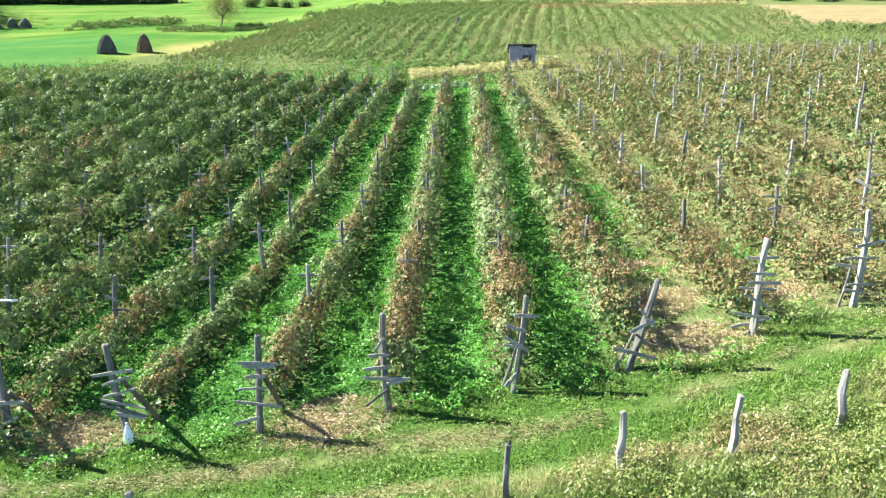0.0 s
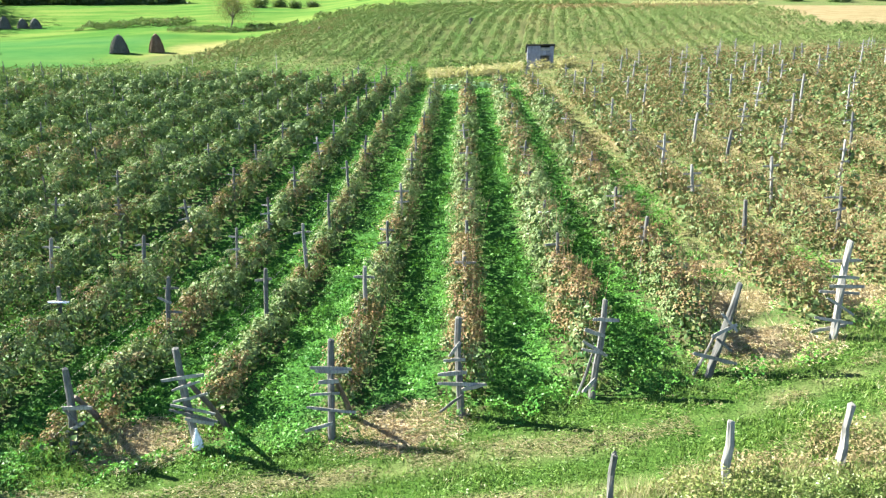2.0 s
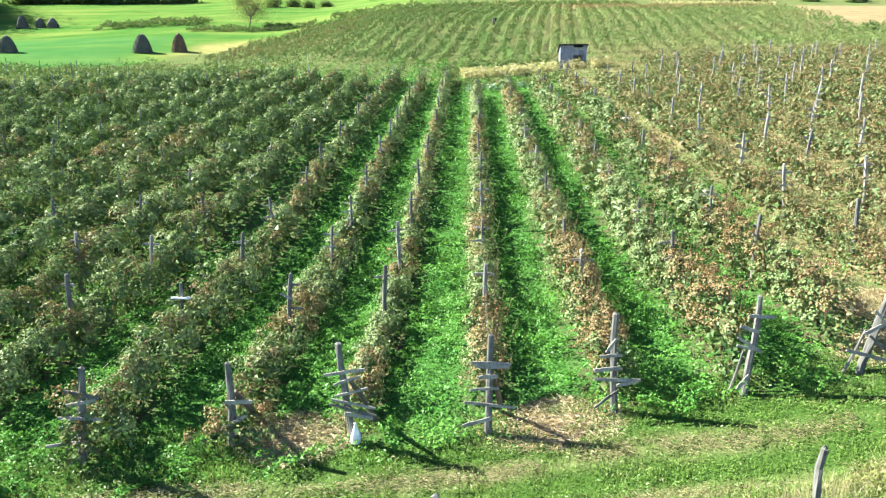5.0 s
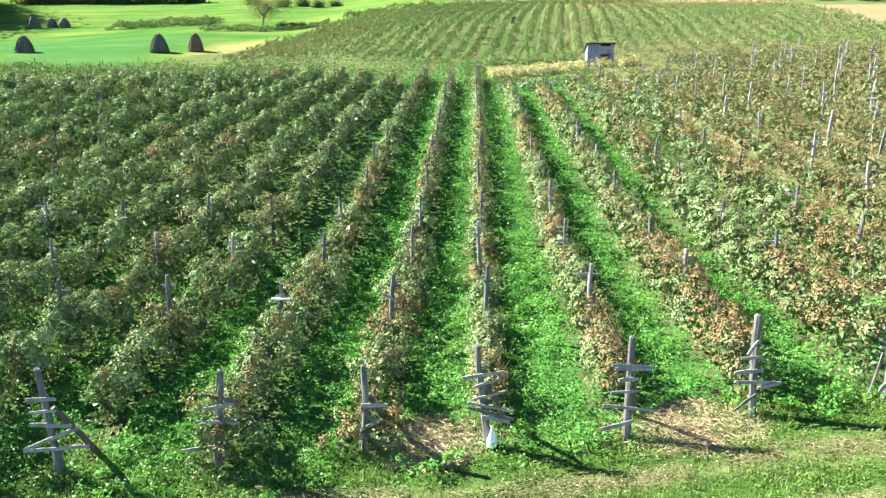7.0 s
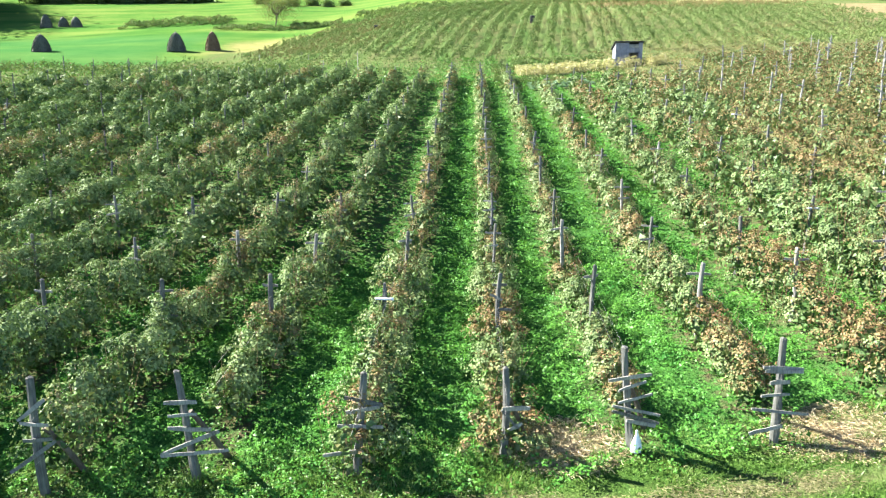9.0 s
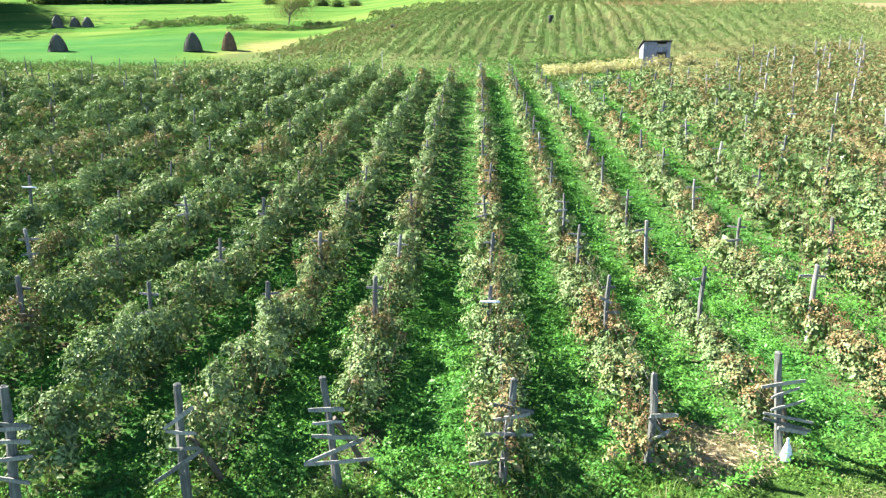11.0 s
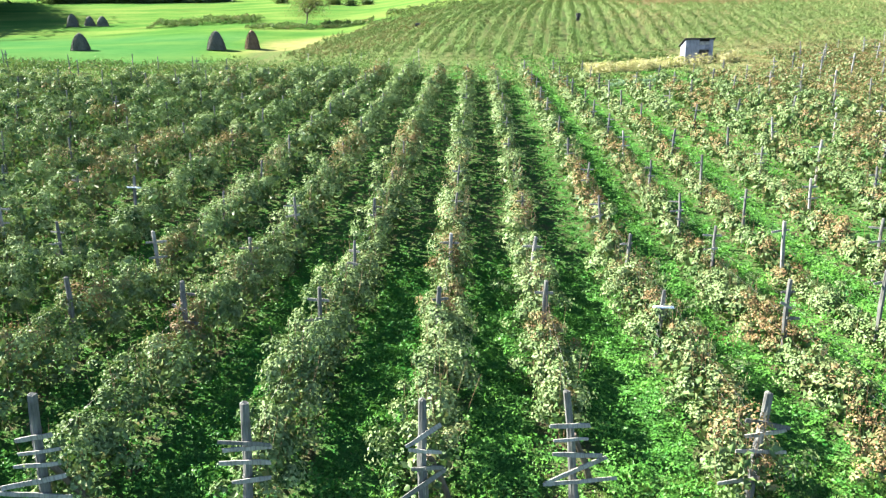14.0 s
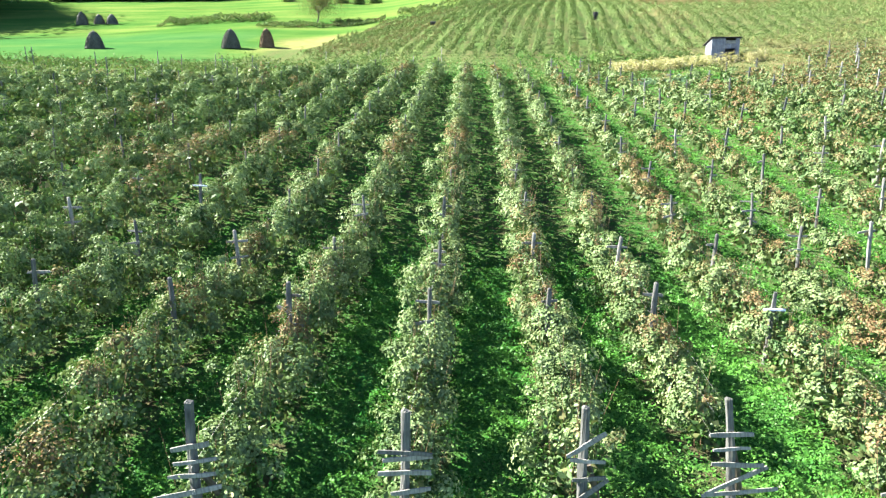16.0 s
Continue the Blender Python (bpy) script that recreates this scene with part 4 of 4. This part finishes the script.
def mown(x, y, R):
    d = front_line(x, y) - y
    rut = np.exp(-((d - 1.35) / 0.25) ** 2) + 0.8 * np.exp(-((d - 2.75) / 0.22) ** 2)
    return (d > -0.9) & (x > -26 - 0.5 * y) & (R.uniform(0, 1, len(x)) > 0.75 * rut)


R = np.random.RandomState(66)
x, y = scatter(R, 230000, -30, 16, 7.5, 15.5)
d = front_line(x, y) - y
lump = 0.6 * noise2(x, y, 451, 0.32) + 0.5 * noise2(x * 0.5, y, 452, 0.14) + 0.4 * noise2(x, y, 453, 1.3)
worn = np.exp(-((d - 1.35) / 0.25) ** 2) + 0.8 * np.exp(-((d - 2.75) / 0.22) ** 2)
keep = (d > -0.7) & (x > -26 - 0.5 * y) & (lump + 0.25 * R.normal(0, 1, len(x)) - 0.5 * worn > -0.25)
x, y, lump = x[keep], y[keep], lump[keep]
n = len(x)
P = np.stack([x, y, land(x, y) + np.clip(0.07 + 0.10 * lump, 0.015, 0.22) * R.uniform(0.5, 1, n)], 1)
tagged(foliage("clover", P, unit(R, n) * np.array([1, 1, 0.5]), np.array([0, 0, 1.0]) + 0.7 * unit(R, n), 0.050 * R.uniform(0.6, 1.4, n), 0.022 * R.uniform(0.6, 1.4, n),
               np.clip(0.30 + 0.4 * lump + 0.10 * R.normal(0, 1, n) + 0.12 * smooth(-3, 4, x), 0, 1), smooth(0.55, 0.9, 0.22 + 0.2 * smooth(-2, 6, x) + 0.4 * noise2(x, y, 454, 1.0) + 0.15 * R.normal(0, 1, n)), GRASS_BLADE, simple=True),
       "low tufted clover and grass on the mown track", "grass", kind="stuff")


def bank(x, y, R):
    return (y < 11.5 + 0.28 * (x - 4) + 0.5 * noise2(x, y, 71, 0.9)) & (x > -3 + 1.2 * noise2(x, y, 72, 1.3))


grass_bed("grass", "short mown grass on the track beside the rows", 61, 210000, (-30, 16, 6.5, 15.5), mown, 0.15, 0.0, 0.017)
grass_bed("tall_grass", "tall yellowing grass on the bank by the fence", 65, 110000, (-4, 13, 6.5, 13.5), bank, 0.30, 0.50, 0.009)

grass_bed("dry_grass", "dry straw-coloured grass among the eastern rows", 161, 46000, (4.2, 17, 15, 34), lambda x, y, R: (row_gap(x, y) > 0.45) & (noise2(x, y, 165, 1.8) > -0.45), 0.24, 0.85, 0.016)
R = np.random.RandomState(76)
x, n = R.uniform(-26, 15, 26000), 26000
y = front_line(x, 13.0 + 0 * x) - np.where(R.uniform(0, 1, n) < 0.65, 1.35 + 0.12 * np.sin(x * 0.6), 2.75) + 0.16 * R.normal(0, 1, n)
keep = (noise2(x, y, 79, 0.9) > -0.25) & (x > -22)
x, y = x[keep], y[keep]
n = len(x)
tagged(foliage("clippings", np.stack([x, y, land(x, y) + R.uniform(0.03, 0.09, n)], 1), unit(R, n) * np.array([1, 0.6, 0.2]), np.array([0, 0, 1.0]) + 0.4 * unit(R, n),
               R.uniform(0.06, 0.15, n), R.uniform(0.007, 0.015, n), R.uniform(0.3, 1, n), 0.95, GRASS_BLADE), "pale dry grass clippings along the wheel tracks", "clippings", kind="stuff")
R = np.random.RandomState(77)
x, y = scatter(R, 170000, -4, 13, 7.0, 13.5)
ok = bank(x, y, R) & (noise2(x, y, 73, 0.8) + 0.5 * noise2(x, y, 433, 0.25) > -0.5 - 0.5 * smooth(2, 6, x))
x, y = x[ok], y[ok]
n = len(x)
P = np.stack([x, y, land(x, y) + 0.5 * np.clip(0.45 + 0.5 * noise2(x, y, 74, 0.8) + 0.35 * noise2(x, y, 434, 0.22), 0.05, 1.2) * R.uniform(0.3, 1, n)], 1)
tagged(foliage("bank_weeds", P, unit(R, n), np.array([0, 0, 1.0]) + 0.8 * unit(R, n), 0.056 * R.uniform(0.5, 1.6, n), 0.024 * R.uniform(0.6, 1.5, n),
               np.clip(0.42 + 0.25 * noise2(x, y, 78, 0.8) + 0.2 * noise2(x, y, 435, 0.2) + 0.12 * R.normal(0, 1, n), 0, 1), smooth(0.4, 0.8, 0.42 + 0.4 * noise2(x, y, 75, 1.4) + 0.15 * R.normal(0, 1, n)), BANK_LEAF, simple=True),
       "tall yellow-green weeds on the fence bank", "weeds", kind="stuff")

for i, (px, py, pr) in enumerate(PILES):
    R = np.random.RandomState(300 + i)
    n = int(6000 * pr)
    a, r = R.uniform(0, 6.283, n), 1.35 * R.uniform(0, 1, n) ** 0.75
    x, y = px + pr * r * np.cos(a) * 1.1, py + 0.7 * r * np.sin(a)
    P = np.stack([x, y, land(x, y) + 0.015 + 0.05 * np.maximum(1 - r, 0) * R.uniform(0, 1, n)], 1)
    D = unit(R, n) * np.array([1, 1, 0.25])
    tagged(foliage("straw_litter", P, D, np.array([0, 0, 1.0]) + 0.4 * unit(R, n), R.uniform(0.08, 0.30, n), R.uniform(0.006, 0.015, n),
                   R.uniform(0, 1, n), smooth(0.7, 1.1, R.uniform(0, 1, n)), STRAW), "dry tan straw and cut canes on bare soil", "straw", kind="stuff")

# hut and corn ----------------------------------------------------------------


def box(bm, x0, x1, y0, y1, z0, z1, ease=0.0):
    made = bmesh.ops.create_cube(bm, size=1.0, matrix=Matrix.LocRotScale(((x0 + x1) / 2, (y0 + y1) / 2, (z0 + z1) / 2), None, (x1 - x0, y1 - y0, z1 - z0)))
    if ease:
        edges = {e for v in made["verts"] for e in v.link_edges}
        bmesh.ops.bevel(bm, geom=list(edges), offset=ease, segments=1, affect="EDGES")
    return bm


def hut():
    W, D, H, B = 2.85, 2.4, 2.62, 2.15
    root = tagged(new("field_hut"), "small grey board hut with dark lean-to roof and open doorway", "hut")
    R = random.Random(8)

    def wall(x0, x1, y, z0, z1):
        k = max(1, round((x1 - x0) / 0.17))
        for i in range(k):
            a = x0 + (x1 - x0) * i / k
            part("board", box(bmesh.new(), a + 0.004, a + (x1 - x0) / k - 0.004, y - 0.012 - R.uniform(0, 0.008), y + 0.012, z0 - R.uniform(0, 0.05), z1, 0.004), HUT_WOOD, root)

    wall(0, 1.4, 0, 0.0, H)
    wall(2.45, W, 0, 0.0, H)
    for i in range(5):
        part("lintel_board", box(bmesh.new(), 1.405, 2.445, -0.024 - R.uniform(0, 0.008), 0.0, 1.58 + 0.172 * i, 1.745 + 0.172 * i, 0.004), PALE_WOOD if i > 2 else HUT_WOOD, root, "pale horizontal board over the doorway" if i > 2 else "")
    wall(0, W, D, 0.0, B)
    for x in (0.0, W):
        for i in range(15):
            a = D * i / 15
            top = H + (B - H) * (i + 0.5) / 15
            part("board", box(bmesh.new(), x - 0.012, x + 0.012, a + 0.004 + (0.015 if i == 0 else 0), a + D / 15 - 0.004 - (0.015 if i == 14 else 0), -R.uniform(0, 0.05), top, 0.004), HUT_WOOD, root)
    for x, y, h in ((0.06, 0.06, H), (W - 0.06, 0.06, H), (0.06, D - 0.06, B), (W - 0.06, D - 0.06, B), (1.36, 0.06, H), (2.48, 0.06, H)):
        part("corner_post", box(bmesh.new(), x - 0.045, x + 0.045, y - 0.04, y + 0.04, -0.2, h - 0.02, 0.006), HUT_WOOD, root)
    roof = part("roof", box(bmesh.new(), -0.2, W + 0.15, -0.28, D + 0.5, -0.04, 0.04, 0.012), ROOFING, root, "dark tar-felt roof")
    roof.matrix_local = Matrix.Translation((0, 0, H + 0.07)) @ pose(0, 0, 0, -math.degrees(math.atan2(H - B, D)), 0, 0)
    floor = part("floor", box(bmesh.new(), 0.03, W - 0.03, 0.03, D - 0.03, -0.15, 0.05), BARK, root, "dark earth floor")
    shelf = part("shelf", box(bmesh.new(), 1.5, W - 0.2, 1.3, 1.7, 0.75, 0.8, 0.006), HUT_WOOD, root)
    root.matrix_world = pose(7.40, 78.7, 10.58, 0, 0, -5)


hut()


def corn(name, label, boxes, seed):
    R = np.random.RandomState(seed)
    A, B, P, Dn = [], [], [], []
    for x0, x1, y0, y1, n in boxes:
        for _ in range(n):
            x, y = R.uniform(x0, x1), R.uniform(y0, y1)
            z, h = at(x, y), R.uniform(0.7, 1.2)
            top = np.array([x + R.normal(0, 0.12), y + R.normal(0, 0.12), z + h])
            foot = np.array([x, y, z - 0.05])
            A.append(foot)
            B.append(top)
            for k in range(9):
                t = R.uniform(0.2, 1)
                P.append(foot + (top - foot) * t)
                a = R.uniform(0, 6.28)
                Dn.append((math.cos(a), math.sin(a), R.uniform(-0.7, 0.7)))
    root = tagged(new(name), label, "corn")
    tagged(sticks("stalk", np.array(A), np.array(B), 0.016, STRAW, root), kind="stuff")
    n = len(P)
    tagged(foliage("leaf", np.array(P), np.array(Dn), np.array([0, 0, 1.0]) + 0.7 * unit(R, n), R.uniform(0.35, 0.7, n), R.uniform(0.05, 0.09, n),
                   R.uniform(0, 1, n), 0.1 * R.uniform(0, 1, n), CORN_LEAF, root), kind="stuff")


corn("corn_patch", "patch of dry yellow corn stalks beside the hut", ((-3.6, 2.8, 75.0, 78.4, 210), (2.8, 6.8, 75.6, 78.4, 80), (7.4, 10.2, 76.6, 77.8, 18), (10.4, 12.6, 76.0, 78.6, 55)), 81)

corn("corn_patch", "distant strip of ripe corn at the top of the hill", ((44, 74, 174, 178, 260),), 82)



def cabbage(seed):
    R = np.random.RandomState(seed)
    n = 26
    a = np.arange(n) * 2.4
    r = np.linspace(0.02, 0.16, n)
    P = np.stack([r * np.cos(a), r * np.sin(a), 0.26 - 0.9 * r], 1)
    D = np.stack([np.cos(a), np.sin(a), np.linspace(1.6, 0.25, n)], 1)
    N = np.stack([-np.cos(a), -np.sin(a), np.full(n, 1.2)], 1)
    ob = foliage("cabbage", P, D, N, R.uniform(0.25, 0.4, n), R.uniform(0.22, 0.32, n), R.uniform(0.3, 0.9, n), 0.0, CABBAGE_LEAF)
    return tagged(ob, "large pale blue-green cabbage plant below the corn", "cabbage", "cabbages")


heads = [cabbage(441 + i) for i in range(3)]
R = random.Random(444)
for i in range(30):
    x, y = -3.0 + 0.6 * (i % 10) + R.uniform(-0.15, 0.15), 66.2 + 1.3 * (i // 10) + R.uniform(-0.3, 0.3)
    m = pose(x, y, at(x, y), 0, 0, R.uniform(0, 360)) @ Matrix.Scale(R.uniform(0.75, 1.1), 4)
    if i < 3:
        heads[i].matrix_world = m
    else:
        copy_thing(heads[i % 3], m)

# dark barrel far up the slope
bm = bmesh.new()
tube(bm, [(0, 0, 0), (0, 0, 0.06), (0, 0, 0.35), (0, 0, 0.4), (0, 0, 0.75), (0, 0, 0.8), (0, 0, 1.15), (0, 0, 1.2)],
     [0.36, 0.4, 0.41, 0.43, 0.43, 0.41, 0.4, 0.34], 16, 5, 0.01)
barrel = part("barrel", bm, DARK_CLOTH, None)
tagged(barrel, "black plastic barrel standing among the far rows", "barrel")
barrel.matrix_world = pose(2.6, 118.5, at(2.6, 118.5) + 0.12) @ Matrix.Diagonal((1.05, 1.05, 0.85, 1))
stand = tagged(part("barrel_stand", box(bmesh.new(), -0.45, 0.45, -0.4, 0.4, -0.1, 0.12, 0.02), BARK, None), "dark wooden block stand under a barrel", "stand")
stand.matrix_world = pose(2.6, 118.5, at(2.6, 118.5))
lying = tagged(barrel.copy(), "black plastic barrel lying on its side", "barrel")
scene.collection.objects.link(lying)
lying.matrix_world = pose(-24.4, 127.0, at(-24, 127.0) + 0.75, 0, 90, 0) @ Matrix.Diagonal((0.8, 0.8, 0.8, 1))


# meadow ----------------------------------------------------------------------


def haystack(x, y, wide, high, tint, label, seed):
    """A domed stack built round a pole, its sides combed into drooping straw."""
    root = tagged(new("haystack"), label, "haystack", "haystacks")
    bm, R = bmesh.new(), random.Random(seed)
    rings = []
    for k in range(13):
        t = k / 12
        r = wide / 2 * (1 - 0.40 * t) * (1 - t ** 3.6) ** 0.60 + 0.04 if k < 12 else 0.05
        rings.append([bm.verts.new(((r * (1 + R.uniform(-0.035, 0.035))) * math.cos(a) + 0.05 * t, r * (1 + R.uniform(-0.035, 0.035)) * math.sin(a), t * high))
                      for a in np.linspace(0, 6.2832, 28, endpoint=False)])
    for u, v in zip(rings, rings[1:]):
        for j in range(28):
            bm.faces.new((u[j], u[(j + 1) % 28], v[(j + 1) % 28], v[j]))
    bm.faces.new(rings[-1])
    part("straw_dome", bm, tint, root)
    part("pole", tube(bmesh.new(), [(0.05, 0, high - 0.4), (0.06, 0.02, high + 0.12)], [0.05, 0.035], 6, seed), GREY_WOOD, root)
    Q = np.random.RandomState(seed)
    n = 1500
    t, a = Q.uniform(0.02, 0.97, n), Q.uniform(0, 6.283, n)
    r = wide / 2 * (1 - 0.40 * t) * (1 - t ** 3.6) ** 0.60 + 0.05
    P = np.stack([r * np.cos(a), r * np.sin(a), t * high], 1)
    D = np.stack([np.cos(a) * 0.35, np.sin(a) * 0.35, -np.ones(n)], 1) + 0.3 * unit(Q, n)
    N = np.stack([np.cos(a), np.sin(a), np.full(n, 0.3)], 1)
    tagged(foliage("straw", P, D, N, Q.uniform(0.2, 0.5, n), Q.uniform(0.03, 0.07, n), Q.uniform(0, 1, n), Q.uniform(0, 1, n), tint, root), kind="stuff")
    root.matrix_world = pose(x, y, at(x, y) - 0.1, 0, 0, seed * 40)


def hay_material(name, dark, light):
    n = Nodes(name)
    streak = n.noise(1.0, 4, 0.6, n.add("ShaderNodeMapping", Vector=n.local(), Scale=(9, 9, 1.4)).outputs[0])
    return n.solid(n.ramp(n.sum(n.sum(streak, 0.6, "MULTIPLY"), n.sum(n.noise(0.8), 0.4, "MULTIPLY")), (0.32, dark), (0.68, light)), 0.95, n.bump(streak, 0.7, 0.06))


OLD_HAY = hay_material("old_hay", (0.040, 0.044, 0.034), (0.150, 0.152, 0.118))
NEW_HAY = hay_material("brown_hay", (0.095, 0.062, 0.036), (0.24, 0.165, 0.095))
for i, (x, y, w, h) in enumerate(((-58.4, 123.2, 3.1, 3.3), (-81.2, 121.8, 3.0, 3.0), (-116.5, 185.5, 2.9, 3.4), (-113.0, 187.5, 2.7, 2.6), (-109.4, 187.0, 2.9, 2.7))):
    haystack(x, y, w, h, OLD_HAY, "weathered dark grey domed haystack on the green meadow", 11 + i)
haystack(-52.8, 125.4, 2.5, 3.3, NEW_HAY, "brown domed haystack on the green meadow", 21)


def tree(name, seed, high, crown, leaves, size, dry, label, bare=0.35):
    """A tapered trunk that forks into limbs, with leaves in clumps at their ends."""
    root = tagged(new(name), label, "tree" if name == "tree" else "bush", name + "s")
    R, Q = random.Random(seed), np.random.RandomState(seed)
    bm = bmesh.new()
    tips = []

    def limb(p, d, length, r, depth):
        pts = [p]
        q = Vector(p)
        v = Vector(d)
        for _ in range(3):
            v = (v + Vector((R.uniform(-0.2, 0.2), R.uniform(-0.2, 0.2), R.uniform(-0.02, 0.14)))).normalized()
            q = q + v * length / 3
            pts.append(tuple(q))
        tube(bm, pts, [r, r * 0.88, r * 0.75, r * 0.6], 6 if depth < 1 else 3, R.randrange(999))
        if depth == 2:
            tips.append(q)
            return
        tips.append(q)
        for k in range(5 if depth else 7):
            a = R.uniform(0, 6.28)
            w = (v * 0.7 + Vector((math.cos(a), math.sin(a), R.uniform(0.0, 0.5))) * 0.8).normalized()
            limb(pts[R.choice((2, 3))], w, length * R.uniform(0.6, 0.8), r * 0.55, depth + 1)

    limb((0, 0, -0.2), (0, 0, 1), high * bare, high * 0.022, 0)
    part("trunk", bm, BARK, root)
    c = np.array([tuple(t) for t in tips])
    k = Q.randint(0, len(c), leaves)
    P = c[k] + Q.normal(0, 1, (leaves, 3)) * crown * np.array([0.10, 0.10, 0.08])
    P[:, 2] = np.maximum(P[:, 2], 0.15)
    tone = np.clip(0.35 + 0.2 * Q.normal(0, 1, leaves) + 0.25 * np.sin(k * 1.7), 0, 1)
    tagged(foliage("crown", P, unit(Q, leaves), np.array([0, 0, 1.0]) + 0.9 * unit(Q, leaves), size * Q.uniform(0.6, 1.4, leaves), 0.6 * size * Q.uniform(0.6, 1.4, leaves),
                   tone, smooth(0.3, 0.9, dry + 0.25 * Q.normal(0, 1, leaves)), TREE_LEAF, root, simple=True), kind="stuff")
    return root


lone = tree("tree", 5, 7.4, 14.0, 7000, 0.16, 0.7, "lone thin-crowned autumn tree on the meadow edge", 0.37)
lone.matrix_world = pose(-51.8, 166.5, at(-51.8, 166.5)) @ Matrix.Diagonal((1.35, 1.35, 1.15, 1))
makers = [tree("tree", 30 + i, 11.0, 16.0, 1700, 0.8, 0.1, "dense dark green woodland tree on the far hillside", 0.10) for i in range(3)]
# unseen tall trees, added left of the view to cast shade on the meadow
shade_trees = [tree("tree", 40 + i, 16.0, 28.0, 2200, 0.9, 0.1, "tall dark green tree added out of view to shade the meadow", 0.33) for i in range(2)]
bushes = [tree("bush", 50 + i, 3.0, 5.0, 1500, 0.32, 0.15, "dense dark green bush", 0.2) for i in range(2)]


def plant(models, spots, seed):
    R = random.Random(seed)
    for i, (x, y, s) in enumerate(spots):
        m = pose(x, y, at(x, y) - 0.1, 0, 0, R.uniform(0, 360))
        k = models[i % len(models)]
        if "set" in k:
            ob = copy_thing(k, m)
        else:
            ob, k["set"] = k, 1
            k.matrix_world = m
        ob.scale = (s, s, s * R.uniform(0.85, 1.15))


R = random.Random(91)
wood, tall = [], []
for i in range(24):
    y = 192 + 4.4 * i
    tall.append((-43 - 0.645 * y + R.uniform(-6, 4), y + R.uniform(-2, 2), R.uniform(2.1, 2.6)))
for i in range(16):
    x = -180 + 4.2 * i
    wood.append((x, 287 + 0.1 * (x + 180) + R.uniform(0, 8), R.uniform(1.3, 1.9)))
for x, y in ((-64, 240), (-58, 243), (-52, 238), (-47, 242), (-30, 245), (-24, 248), (-80, 262), (-70, 268)):
    wood.append((x, y, R.uniform(0.5, 0.8)))
for i in range(14):
    wood.append((70 + 9 * i + R.uniform(-3, 3), 186 + R.uniform(-3, 5) + i * 0.8, R.uniform(0.45, 0.8)))
plant(makers, wood, 92)
plant(shade_trees, tall, 94)
scrub = [(-46.3, 163.5, 0.95), (-44.0, 164.5, 0.9), (-41.8, 163.2, 0.85), (-39.5, 164.0, 0.7)]
for i in range(9):
    scrub.append((58.5 + 2.7 * i + R.uniform(-0.6, 0.6), 101 + 0.5 * i + R.uniform(-0.7, 0.7), R.uniform(0.62, 0.9)))
scrub += [(54.6, 103.5, 0.5), (55.9, 103.8, 0.7)]
scrub += [(11.3, 79.6, 0.5), (12.6, 81.5, 0.45)]
plant(bushes, scrub, 93)
